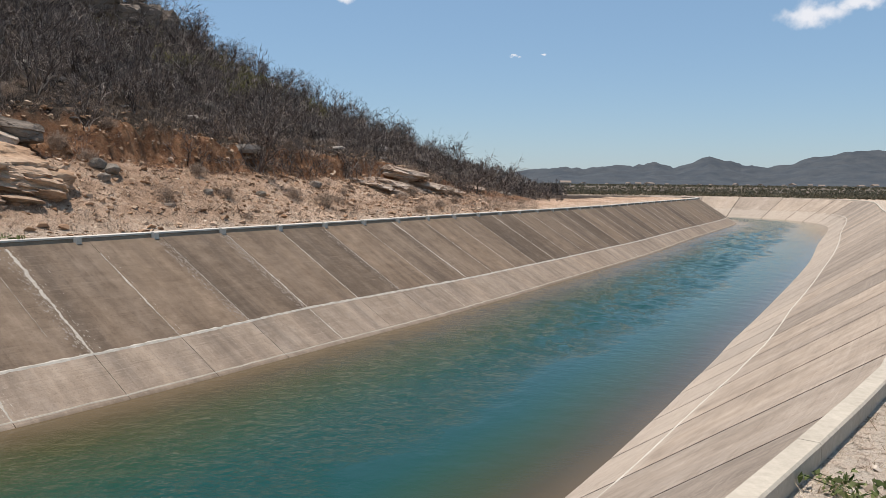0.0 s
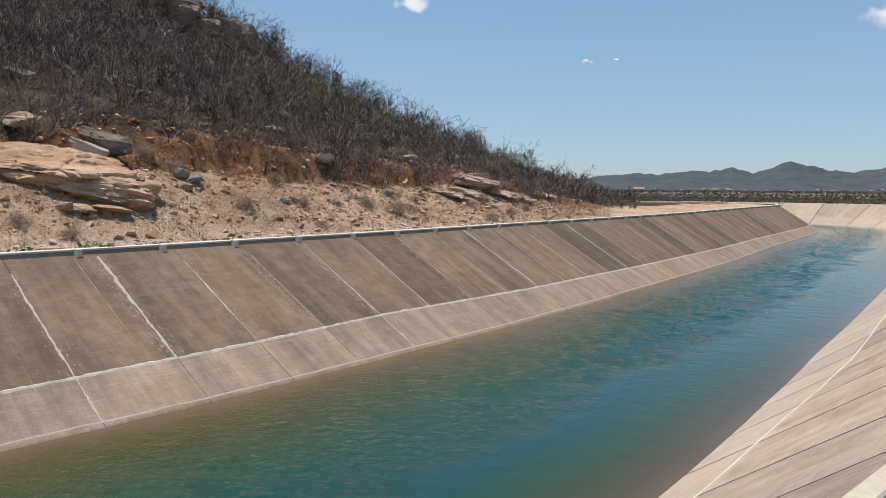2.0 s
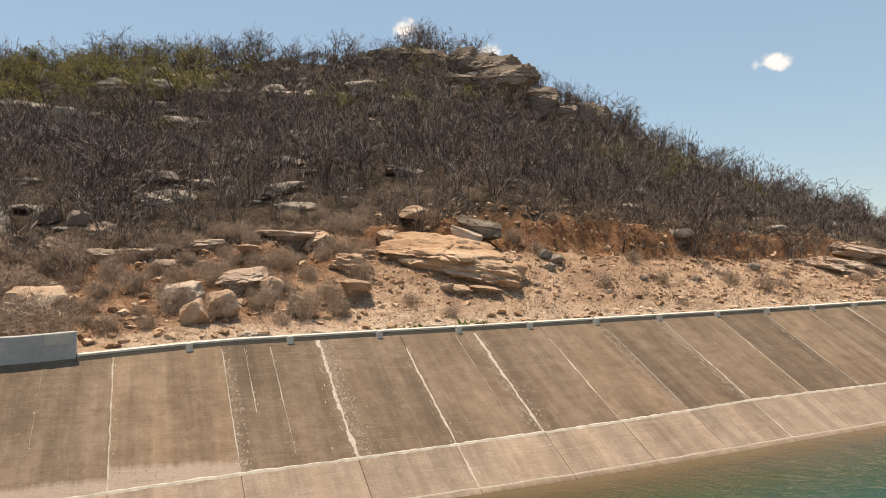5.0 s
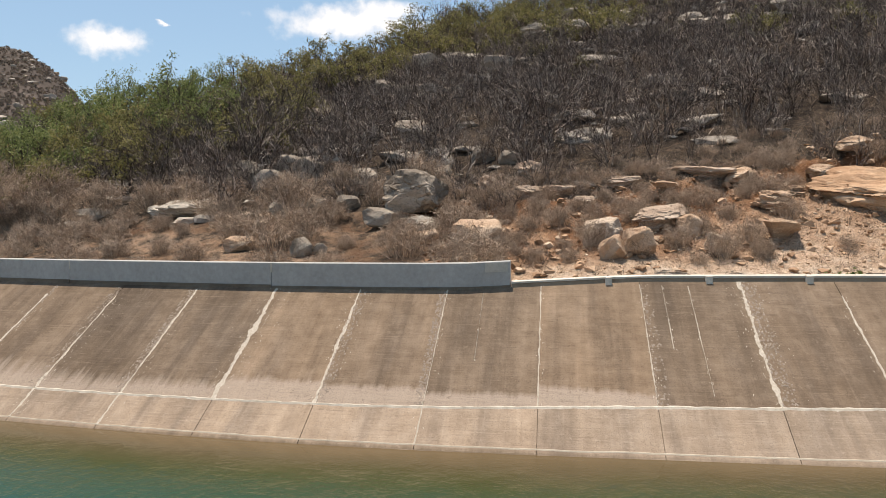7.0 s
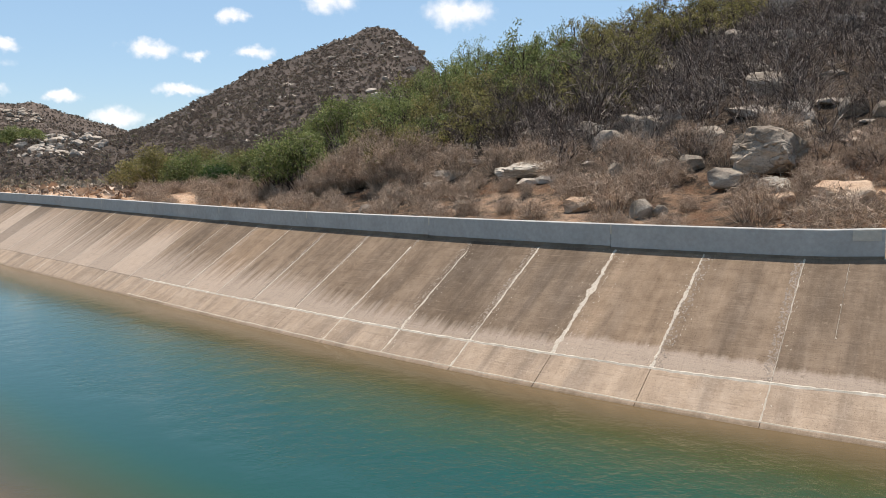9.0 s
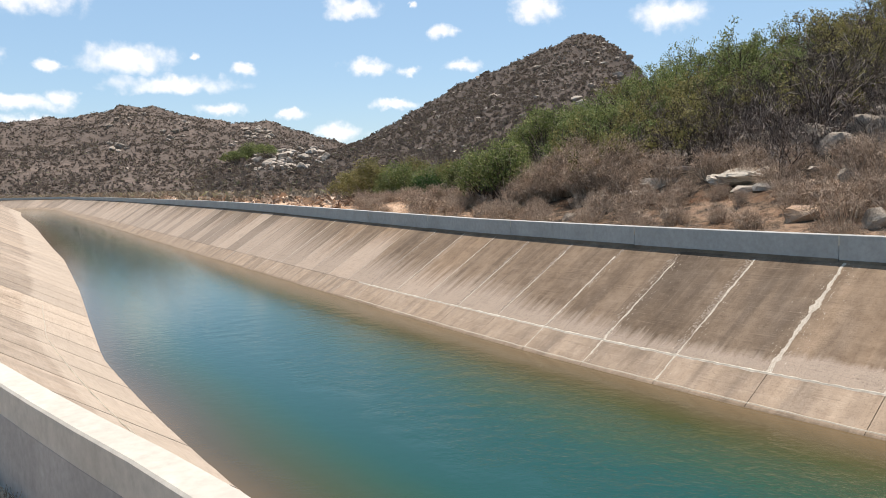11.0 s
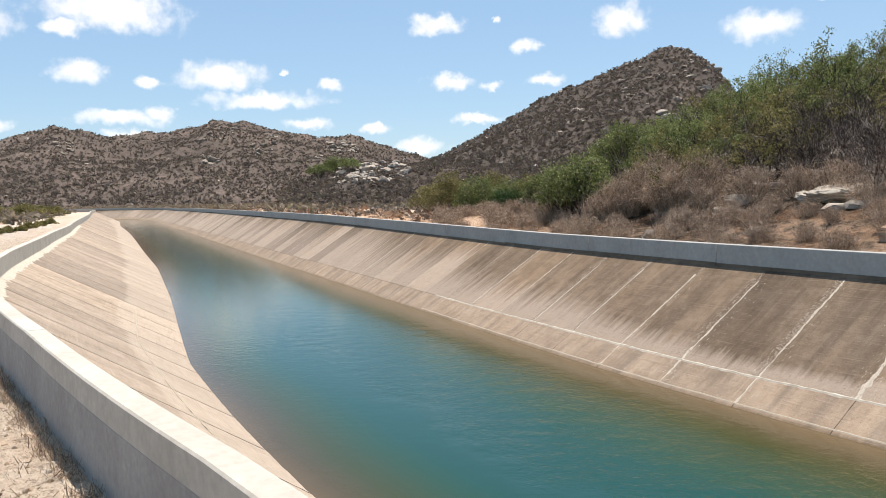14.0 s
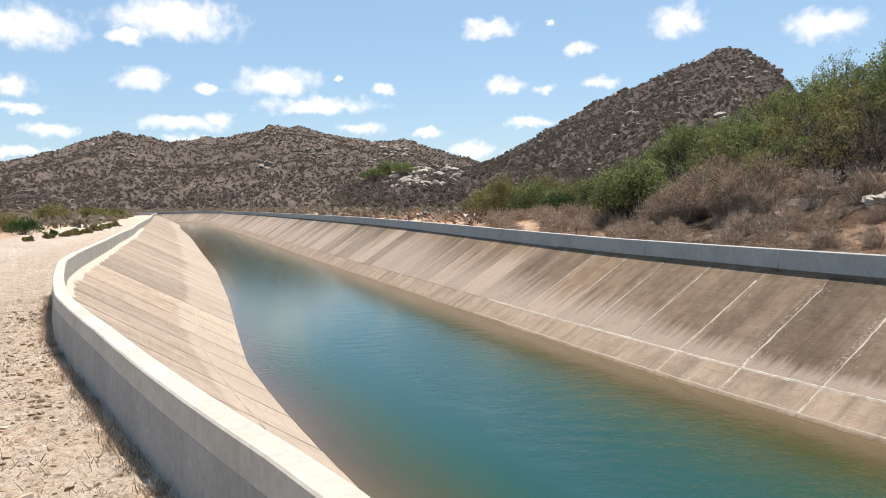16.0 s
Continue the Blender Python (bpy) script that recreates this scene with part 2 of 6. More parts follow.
M_SPALL = simple("rough concrete lumps", (0.21, 0.165, 0.128), (0.36, 0.295, 0.24), 11.0, 0.95, 0.6, 0.01)
M_SHELF = simple("grey lower wall concrete", (0.3, 0.28, 0.26), (0.42, 0.4, 0.375), 1.6, 0.9, 0.35, 0.006)
M_LIME = simple("lime deposit", (0.46, 0.4, 0.32), (0.68, 0.615, 0.52), 9.0, 0.95, 0.6, 0.01)


def ground_material():
    k = Nodes("ground")
    soil, litter, gravel = k.attr("soil"), k.attr("litter"), k.attr("gravel")
    n1, n2, n3, n4 = k.noise(0.3, 6, 0.6), k.noise(2.3, 6, 0.7), k.noise(13, 5, 0.75), k.noise(48, 3, 0.7)
    base = k.ramp(n2, [(0.3, (0.38, 0.235, 0.15)), (0.48, (0.62, 0.41, 0.275)), (0.72, (0.76, 0.58, 0.43))])
    base = k.mix(k.range(n1, 0.42, 0.62, 0.0, 0.6), base, (0.38, 0.235, 0.14))
    orange = k.ramp(n2, [(0.3, (0.1, 0.045, 0.025)), (0.46, (0.24, 0.112, 0.055)), (0.62, (0.36, 0.19, 0.1)), (0.78, (0.47, 0.32, 0.21))])
    c = k.mix(k.range(k.math("ADD", soil, k.math("MULTIPLY", k.math("SUBTRACT", n1, 0.5), 1.4)), 0.35, 0.75), base, orange)
    leaf = k.ramp(k.noise(5, 6, 0.75), [(0.3, (0.018, 0.013, 0.01)), (0.5, (0.048, 0.035, 0.026)), (0.72, (0.14, 0.105, 0.078))])
    c = k.mix(k.range(k.math("ADD", litter, k.math("MULTIPLY", k.math("SUBTRACT", n2, 0.5), 1.2)), 0.3, 0.7), c, leaf)
    pale = k.ramp(n3, [(0.32, (0.46, 0.362, 0.27)), (0.45, (0.6, 0.495, 0.39)), (0.7, (0.71, 0.61, 0.5))])
    c = k.mix(k.math("MULTIPLY", gravel, k.range(n2, 0.3, 0.6, 0.55, 1.0)), c, pale)
    c = k.mix(k.range(n3, 0.3, 0.44, 0.75, 0.0), c, (0.09, 0.06, 0.04))
    c = k.mix(k.range(n4, 0.55, 0.75, 0.0, 0.35), c, (0.62, 0.49, 0.36))
    c = k.mix(k.math("MULTIPLY", k.attr("road"), 0.7), c, k.ramp(n1, [(0.35, (0.58, 0.48, 0.39)), (0.65, (0.7, 0.61, 0.52))]))
    n5 = k.noise(6.0, 5, 0.75)
    c = k.mix(k.range(n5, 0.32, 0.46, 0.6, 0.0), c, (0.1, 0.062, 0.04))
    c = k.mix(k.range(n5, 0.58, 0.72, 0.0, 0.45), c, (0.54, 0.4, 0.27))
    k.bump(n2, 0.7, 0.2)
    k.bump(n5, 1.0, 0.1)
    k.bump(n3, 1.0, 0.05)
    k.bump(n4, 0.6, 0.012)
    return k.done(c, 0.95, 0.1)


M_GROUND = ground_material()


def water_material():
    k = Nodes("canal water")
    depth = k.attr("depth")
    murk = k.noise(0.3, 5, 0.6)
    d = k.math("ADD", depth, k.math("MULTIPLY", k.math("SUBTRACT", murk, 0.5), 0.7))
    c = k.ramp(k.range(d, 0.0, 2.9), [(0.0, (0.106, 0.072, 0.036)), (0.16, (0.066, 0.05, 0.022)), (0.38, (0.036, 0.046, 0.014)), (0.66, (0.016, 0.05, 0.026)), (0.85, (0.008, 0.05, 0.038)), (1.0, (0.008, 0.05, 0.042))])
    r1, r2 = k.noise(5.0, 4, 0.65), k.noise(16, 2, 0.6)
    amount = k.math("MAXIMUM", k.attr("ripple"), 0.08)
    k.bump(k.math("MULTIPLY", r1, amount), 1.0, 0.05)
    k.bump(k.math("MULTIPLY", r2, amount), 0.6, 0.008)
    k.b.inputs["IOR"].default_value = 1.33
    return k.done(c, 0.035, 0.38)


M_WATER = water_material()


def rock_material(name, a, b, c_, stain, cracks=False):
    k = Nodes(name)
    n1, n2, n3 = k.noise(1.3, 6, 0.6), k.noise(5.0, 7, 0.75), k.noise(26.0, 4, 0.7)
    tone = k.random()
    c = k.ramp(n1, [(0.3, a), (0.5, b), (0.72, c_)])
    c = k.mix(k.range(n2, 0.5, 0.72, 0.0, 0.75), c, stain)
    c = k.mix(0.5, c, k.ramp(tone, [(0.0, (0.75, 0.75, 0.75)), (1.0, (1.2, 1.2, 1.2))]), "MULTIPLY")
    if cracks:
        wob = k.t.nodes.new("ShaderNodeVectorMath")
        wob.operation = "ADD"
        k.link(k.pos, wob.inputs[0])
        nz = k.t.nodes.new("ShaderNodeTexNoise")
        nz.inputs["Scale"].default_value = 2.5
        k.link(k.pos, nz.inputs["Vector"])
        k.link(nz.outputs["Color"], wob.inputs[1])
        cr = k.voronoi(1.5, "DISTANCE_TO_EDGE", "Distance", wob.outputs[0])
        c = k.mix(k.range(cr, 0.0, 0.02, 0.55, 0.0), c, (0.035, 0.028, 0.022))
        k.bump(k.range(cr, 0.0, 0.08), 0.8, 0.05)
    c = k.mix(k.range(n3, 0.3, 0.45, 0.55, 0.0), c, tuple(x * 0.4 for x in a))
    c = k.mix(k.range(n3, 0.57, 0.72, 0.0, 0.4), c, tuple(min(1, x * 1.25) for x in c_))
    k.bump(n1, 0.6, 0.12)
    k.bump(n2, 0.9, 0.08)
    k.bump(n3, 0.8, 0.02)
    return k.done(c, 0.92, 0.15)


M_GRANITE = rock_material("grey granite", (0.17, 0.138, 0.108), (0.3, 0.25, 0.2), (0.46, 0.4, 0.33), (0.075, 0.06, 0.047))
M_BOULDER = rock_material("cracked granite", (0.12, 0.093, 0.07), (0.29, 0.238, 0.187), (0.53, 0.455, 0.375), (0.035, 0.028, 0.023), True)
M_PALE = rock_material("pale granite", (0.33, 0.28, 0.225), (0.49, 0.43, 0.355), (0.65, 0.59, 0.51), (0.12, 0.095, 0.074))
M_CLIFF = rock_material("dark weathered rock", (0.0975, 0.0754, 0.0585), (0.182, 0.143, 0.111), (0.338, 0.273, 0.215), (0.065, 0.052, 0.0416))
M_SANDROCK = rock_material("tan rock", (0.31, 0.185, 0.112), (0.52, 0.36, 0.245), (0.68, 0.54, 0.41), (0.24, 0.122, 0.07))
M_OUTCROP = rock_material("orange-tan outcrop rock", (0.27, 0.145, 0.078), (0.47, 0.3, 0.185), (0.66, 0.5, 0.36), (0.19, 0.085, 0.042))
M_EARTHROCK = rock_material("earth-stained rock", (0.25, 0.17, 0.118), (0.43, 0.32, 0.24), (0.63, 0.52, 0.42), (0.13, 0.08, 0.052))
M_BUFF = rock_material("buff rock", (0.44, 0.31, 0.215), (0.62, 0.49, 0.375), (0.74, 0.65, 0.54), (0.24, 0.145, 0.095))


def plant_material(name, stops, rough=0.8, trans=False, patchy=0.8):
    k = Nodes(name)
    c = k.ramp(k.island(), stops)
    c = k.mix(patchy, c, k.ramp(k.noise(0.9, 4, 0.6), [(0.3, (0.45, 0.45, 0.45)), (0.7, (1.5, 1.46, 1.4))]), "MULTIPLY")
    if trans:
        k.b.inputs["Subsurface Weight"].default_value = 0.0
        tr = k.t.nodes.new("ShaderNodeBsdfTranslucent")
        k.link(c, tr.inputs["Color"])
        ms = k.t.nodes.new("ShaderNodeMixShader")
        ms.inputs[0].default_value = 0.35
        outn = k.t.nodes["Material Output"]
        k.link(k.b.outputs[0], ms.inputs[1]), k.link(tr.outputs[0], ms.inputs[2]), k.link(ms.outputs[0], outn.inputs[0])
    return k.done(c, rough, 0.15)


M_TWIG = plant_material("grey twigs", [(0.0, (0.03, 0.022, 0.019)), (0.5, (0.112, 0.087, 0.074)), (0.8, (0.24, 0.195, 0.168)), (1.0, (0.5, 0.43, 0.37))])
M_BARK = plant_material("dark bark", [(0.0, (0.035, 0.028, 0.022)), (0.6, (0.085, 0.068, 0.054)), (1.0, (0.17, 0.14, 0.115))])
M_DRY = plant_material("dry brown twigs", [(0.0, (0.158, 0.112, 0.083)), (0.5, (0.37, 0.272, 0.2)), (1.0, (0.66, 0.53, 0.415))])
M_LEAF = plant_material("green leaves", [(0.0, (0.075, 0.103, 0.031)), (0.5, (0.158, 0.19, 0.065)), (1.0, (0.3, 0.325, 0.14))], 0.6, True)
M_OLIVE = plant_material("olive leaves", [(0.0, (0.127, 0.121, 0.0403)), (0.5, (0.207, 0.19, 0.0713)), (1.0, (0.31, 0.265, 0.127))], 0.7, True)
M_DEEP = plant_material("dark green leaves", [(0.0, (0.02, 0.05, 0.012)), (0.6, (0.04, 0.085, 0.02)), (1.0, (0.08, 0.13, 0.04))], 0.5, True)
M_FARVEG = plant_material("distant scrub", [(0.0, (0.1, 0.079, 0.066)), (0.6, (0.142, 0.113, 0.094)), (0.85, (0.185, 0.149, 0.123)), (1.0, (0.155, 0.15, 0.09))], 0.8, True, 0.25)


def hillside_material(name, soil, scrub, pale, size):
    """A far hillside: patches of soil and litter, low scrub in clumps, flecks of bare rock."""
    k = Nodes(name)
    patch, clump, fleck = k.noise(0.25 / size, 5, 0.6), k.noise(4.5 / size, 4, 0.7), k.noise(11.0 / size, 3, 0.7)
    c = k.ramp(patch, [(0.34, tuple(x * 0.75 for x in soil)), (0.5, soil), (0.66, tuple(x * 1.3 for x in soil))])
    c = k.mix(k.range(clump, 0.46, 0.6, 0.0, 0.85), c, scrub)
    c = k.mix(k.range(fleck, 0.56, 0.72, 0.0, 0.6), c, tuple(x * 0.5 for x in scrub))
    c = k.mix(k.range(fleck, 0.4, 0.28, 0.0, 0.5), c, pale)
    k.bump(clump, 0.6, 0.6)
    return k.done(c, 0.95, 0.1)


M_FARSOIL = hillside_material("distant hillside", (0.086, 0.068, 0.058), (0.06, 0.05, 0.042), (0.19, 0.16, 0.138), 9.0)
M_RANGE = hillside_material("hillside of the range", (0.128, 0.099, 0.083), (0.088, 0.072, 0.06), (0.2, 0.165, 0.142), 14.0)
# Far mountains: distance haze is put into this blue-grey base colour.
M_FARBLUE = simple("haze-tinted distant hills", (0.045, 0.054, 0.064), (0.09, 0.094, 0.096), 0.035, 0.95, 0.2, 0.5)

# ------------------------------------------------------------------ canal line and terrain
FAR_WATER = [(4, 87), (14, 85.5), (19.5, 84), (23, 81.5), (24.3, 77), (23.4, 72.5), (20.9, 66.5), (14.1, 52), (8.6, 39.7), (3.1, 28.4), (-0.7, 20.9), (-3.0, 16.8), (-5.6, 12.2),
             (-8.6, 7.6), (-11.7, 3.2), (-15.4, -1.1), (-19.5, -5.3), (-26.2, -11.75), (-34.0, -19.3), (-53.4, -38.0), (-83, -66.2), (-111, -93.5), (-140, -121), (-150, -136), (-151, -152), (-143, -165), (-130, -175), (-112, -186)]
Z_WATER, SLOPE = -2.19, 1.414
WALL_FAR, WALL_NEAR = 0.53, 0.48                      # heights of the parapets over the crest
PANEL = 1.80


def spline(points, step):
    """Points at even steps along a smooth curve through the given ones."""
    p = np.array(points, float)
    p = np.vstack([2 * p[0] - p[1], p, 2 * p[-1] - p[-2]])
    out = []
    for i in range(1, len(p) - 2):
        n = max(4, int(np.linalg.norm(p[i + 1] - p[i]) / 0.2))
        for t in np.arange(n) / n:
            out.append(0.5 * (2 * p[i] + (p[i + 1] - p[i - 1]) * t + (2 * p[i - 1] - 5 * p[i] + 4 * p[i + 1] - p[i + 2]) * t * t + (3 * p[i] - p[i - 1] - 3 * p[i + 1] + p[i + 2]) * t ** 3))
    out = np.array(out + [p[-2]])
    for _ in range(30):
        out[1:-1] = 0.25 * out[:-2] + 0.5 * out[1:-1] + 0.25 * out[2:]
    s = np.concatenate([[0], np.cumsum(np.linalg.norm(np.diff(out, axis=0), axis=1))])
    q = np.arange(0, s[-1], step)
    return np.stack([np.interp(q, s, out[:, 0]), np.interp(q, s, out[:, 1])], 1), q


LINE, LINE_S = spline(FAR_WATER, 0.25)
TAN = np.gradient(LINE, axis=0)
TAN /= np.linalg.norm(TAN, axis=1)[:, None]
NRM = np.stack([-TAN[:, 1], TAN[:, 0]], 1)          # towards the near bank
if np.sum(NRM[len(NRM) // 2] * -LINE[len(NRM) // 2]) < 0:
    NRM = -NRM
WIDTH = np.interp(LINE_S, [0, 45, 60, 74, 86, 92, 106, 111, 120, 126, 134, 149, 184, 300], [7.5, 7.5, 7.35, 7.2, 7.1, 7.35, 7.6, 7.8, 8.05, 7.8, 7.4, 6.9, 6.8, 6.8])
RUN_FAR = np.interp(LINE_S, [0, 60, 80, 98, 102, 105, 109, 112, 126, 140, 170], [3.3, 3.4, 3.8, 3.85, 3.65, 3.3, 3.2, 3.2, 3.3, 3.5, 3.6])
CREST_FAR = np.interp(LINE_S, [0, 60, 80, 98, 102, 105.5, 122, 128, 134, 140, 146, 152, 160, 240, 258], [0.0, 0.0, 0.04, 0.05, 0.05, -0.1, -0.11, -0.06, 0.0, 0.05, 0.1, 0.14, 0.17, 0.18, 0.05])
RUN_NEAR = np.interp(LINE_S, [0, 90, 97, 100, 106, 110, 113, 116, 123, 137, 157, 200], [3.2, 3.2, 3.08, 2.78, 2.62, 2.98, 3.35, 3.55, 3.95, 4.35, 4.5, 4.5])
LINE_FAR = np.interp(LINE_S, [0, 45, 57, 70, 80, 83, 88, 91, 95, 97, 100, 103, 107, 112, 126], [0.24, 0.24, 0.25, 0.26, 0.265, 0.27, 0.285, 0.29, 0.268, 0.26, 0.245, 0.236, 0.215, 0.205, 0.205])


def bank_run(s, near=False):
    return np.interp(s, LINE_S, RUN_NEAR if near else RUN_FAR)


def crest_z(s, near=False):
    """Height of the top edge of the lining."""
    return 0.0 if near else np.interp(s, LINE_S, CREST_FAR)


def bleached_to(s, near=False):
    """How far up the bank the concrete is bleached."""
    return np.interp(s, [60, 86, 90, 94.5, 100, 114], [0.33, 0.33, 0.33, 0.24, 0.26, 0.34]) if near else np.interp(s, [99, 102, 104, 108, 112, 120, 135, 170], [0.0, 0.22, 0.27, 0.27, 0.27, 0.34, 0.5, 0.65])


def line_at(s, near=False):
    """How far up the bank, from water to crest, the level joint runs."""
    return np.interp(s, [45, 60, 66, 86, 90, 92, 93.3, 94.5, 104, 108], [0.4, 0.36, 0.34, 0.36, 0.36, 0.32, 0.28, 0.26, 0.26, 0.29]) if near else np.interp(s, LINE_S, LINE_FAR)


def at(s, off, near=False):
    """The place at arc length s, off metres outwards from the crest of one bank."""
    x, y = np.interp(s, LINE_S, LINE[:, 0]), np.interp(s, LINE_S, LINE[:, 1])
    nx, ny = np.interp(s, LINE_S, NRM[:, 0]), np.interp(s, LINE_S, NRM[:, 1])
    off = off + bank_run(s, near)
    d = (np.interp(s, LINE_S, WIDTH) + off) if near else -off
    return np.array([x + nx * d, y + ny * d])


def on_bank(s, fr, near=False, lift=0.0):
    """A point of the sloping lining: fr 0 at the water, 1 at the crest, below 0 under water."""
    p = at(s, (fr - 1) * bank_run(s, near), near)
    return (p[0], p[1], Z_WATER + (crest_z(s, near) - Z_WATER) * fr + lift)


def nearest_s(x, y):
    return float(LINE_S[np.argmin((LINE[:, 0] - x) ** 2 + (LINE[:, 1] - y) ** 2)])


S_WALL = nearest_s(-10.2, 5.4)                       # where the near parapet begins
S_WALL_FAR = S_WALL - 0.37                           # and the far one

HILL_AZ = np.array([-30, -8, -3, 3, 9, 17, 21, 27, 31, 35, 43, 52, 61, 66, 70, 77, 81, 86, 91, 95, 101, 106, 125])
HILL_R = np.array([75, 76, 76, 75, 75, 75, 72, 70, 69, 69, 70, 68, 66, 65, 64, 60, 58, 55, 52, 48, 42, 40, 40.0])
HILL_Z = np.array([0, 0, 0.3, 2.6, 6.4, 10.8, 14.2, 16.3, 19.2, 20.8, 20.0, 18.6, 17.0, 15.6, 13.4, 11.0, 9.0, 7.2, 5.2, 2.8, 1.0, 0.4, 0.0])


def smooth(a, b, x):
    t = np.clip((x - a) / (b - a), 0, 1)
    return t * t * (3 - 2 * t)


def value_noise(x, y, seed=0.0):
    """Smooth noise from sines, about -1 to 1, quick for arrays."""
    v = np.sin(x * 1.0 + 1.7 * np.sin(y * 0.9 + seed) + seed) * np.cos(y * 1.1 + 1.3 * np.sin(x * 0.8 - seed))
    v = v + 0.5 * np.sin(x * 2.3 + 1.9 * np.sin(y * 2.1 + 2 * seed) + 0.6) * np.cos(y * 2.6 - 1.4 * np.sin(x * 1.9 + seed))
    return (v + 0.25 * np.sin(x * 5.1 + 2 * np.sin(y * 4.7 - seed)) * np.cos(y * 5.6 + 2 * np.sin(x * 4.3))) / 1.4


def edge_places(x, y):
    """Metres from the nearest crest of the canal, outwards, the side (1 far bank, -1 near bank) and the height of the far crest there."""
    x, y = np.atleast_1d(x).astype(float), np.atleast_1d(y).astype(float)
    dist, side, top = np.empty_like(x), np.empty_like(x), np.empty_like(x)
    mid = LINE[::3] + NRM[::3] * (WIDTH[::3] / 2)[:, None]
    for i in range(0, len(x), 4000):
        dx, dy = x[i:i + 4000, None] - mid[None, :, 0], y[i:i + 4000, None] - mid[None, :, 1]
        d2 = dx * dx + dy * dy
        j = np.argmin(d2, 1)
        k = np.arange(len(j))
        sd = -np.sign(dx[k, j] * NRM[::3][j, 0] + dy[k, j] * NRM[::3][j, 1])
        side[i:i + 4000] = sd
        dist[i:i + 4000] = np.sqrt(d2[k, j]) - WIDTH[::3][j] / 2 - np.where(sd > 0, RUN_FAR[::3][j], RUN_NEAR[::3][j])
        top[i:i + 4000] = CREST_FAR[::3][j]
    return dist, side, top


def edge_distance(x, y):
    return edge_places(x, y)[:2]


def terrain(x, y, detail=True):
    """Height of the ground, metres above the crest of the canal."""
    x, y = np.atleast_1d(x).astype(float), np.atleast_1d(y).astype(float)
    e, side, top = edge_places(x, y)
    az, r = np.degrees(np.arctan2(-x, y)), np.hypot(x, y)
    D, Z = np.interp(az, HILL_AZ, HILL_R), np.interp(az, HILL_AZ, HILL_Z)
    ee = np.maximum(e - 0.9, 0)
    u = ee / (ee + np.maximum(D - r, 0) + 1e-6)
    up = Z * u ** 1.12
    scarp = np.interp(az, [-4, 2, 8, 28, 40, 52], [0, 0.5, 1.0, 1.0, 0.5, 0.0])
    up = up + scarp * (0.7 * smooth(0.2, 4.4, ee) + 0.75 * smooth(4.1 + 0.4 * np.sin(az * 0.9), 4.7 + 0.4 * np.sin(az * 0.9), ee)) * (1 - smooth(0.35, 1.0, u)) + np.minimum(ee, 6) * 0.085 * np.interp(az, [-6, 0, 110, 116], [0.4, 1, 1, 0.3]) * (1 - smooth(0.3, 1, u))
    up = up + np.interp(az, [103, 108, 126, 130], [0, 0.6, 0.6, 0]) * smooth(1.0, 3.2, e) * (1 - 0.7 * smooth(6, 12, e)) * (0.65 + 0.5 * value_noise(x * 0.4, y * 0.4, 3.0))
    back = Z - 0.33 * np.maximum(r - D, 0)
    h = np.where(r > D, np.maximum(back, 0), up)
    inside = (side > 0) & (az > -35) & (az < 130)
    h = np.where(inside, h * smooth(0.0, 1.2, e), 0.0)
    rough = smooth(0.3, 6, e)
    if detail:
        gully = np.abs(value_noise(x * 1.5, y * 1.5, 7.0))
        h = h - np.where(inside, smooth(4.2, 5.0, e) * (1 - smooth(6.2, 7.5, e)) * 0.5 * gully * np.interp(az, [-4, 4, 40, 60], [0.3, 1, 1, 0.4]), 0)
        h = h + rough * np.where(inside, 1.0, 0.25) * np.where(r < 130, 0.13 * value_noise(x * 0.9, y * 0.9, 2.0) + 0.05 * value_noise(x * 3.1, y * 3.1, 5.0), 0)
        h = h + np.where(inside & (r < 110), smooth(8, 22, e) * 0.55 * value_noise(x * 0.33, y * 0.33, 1.0), 0)
    return np.where(side > 0, h + 0.03 * smooth(0.2, 1, e) + top * (1 - smooth(4, 14, e)), h - 0.13 + 0.05 * smooth(2.0, 6, e) + 0.09 * smooth(-1.5, 2.0, 0.57 * x + 0.82 * y) * (1 - smooth(2.0, 6, e)))


def ground_z(x, y):
    return float(terrain(x, y)[0])


# ------------------------------------------------------------------ mesh helpers
def mesh_from(name, verts, faces, materials, mat_index=None, smooth_faces=False):
    """A mesh from an array of vertices and an array of triangles or quads."""
    me = bpy.data.meshes.new(name)
    verts, faces = np.asarray(verts, np.float32), np.asarray(faces, np.int32)
    n, k = faces.shape
    me.vertices.add(len(verts))
    me.vertices.foreach_set("co", verts.ravel())
    me.loops.add(n * k)
    me.loops.foreach_set("vertex_index", faces.ravel())
    me.polygons.add(n)
    me.polygons.foreach_set("loop_start", np.arange(0, n * k, k, dtype=np.int32))
    if mat_index is not None:
        me.polygons.foreach_set("material_index", np.asarray(mat_index, np.int32))
    if smooth_faces:
        me.polygons.foreach_set("use_smooth", np.ones(n, bool))
    for m in materials:
        me.materials.append(m)
    me.update(calc_edges=True)
    if not smooth_faces:
        me.shade_flat()
    return me


def part(name, me, parent=None, label="", at_pose=None):
    ob = new(name, me)
    if parent is not None:
        ob.parent = parent
    if at_pose is not None:
        ob.matrix_basis = at_pose
    if label:
        tagged(ob, label)
    return ob


def set_attr(me, name, values, kind="FLOAT"):
    a = me.attributes.new(name, kind, "POINT")
    a.data.foreach_set("vector" if kind == "FLOAT_VECTOR" else "value", np.asarray(values, np.float32).ravel())


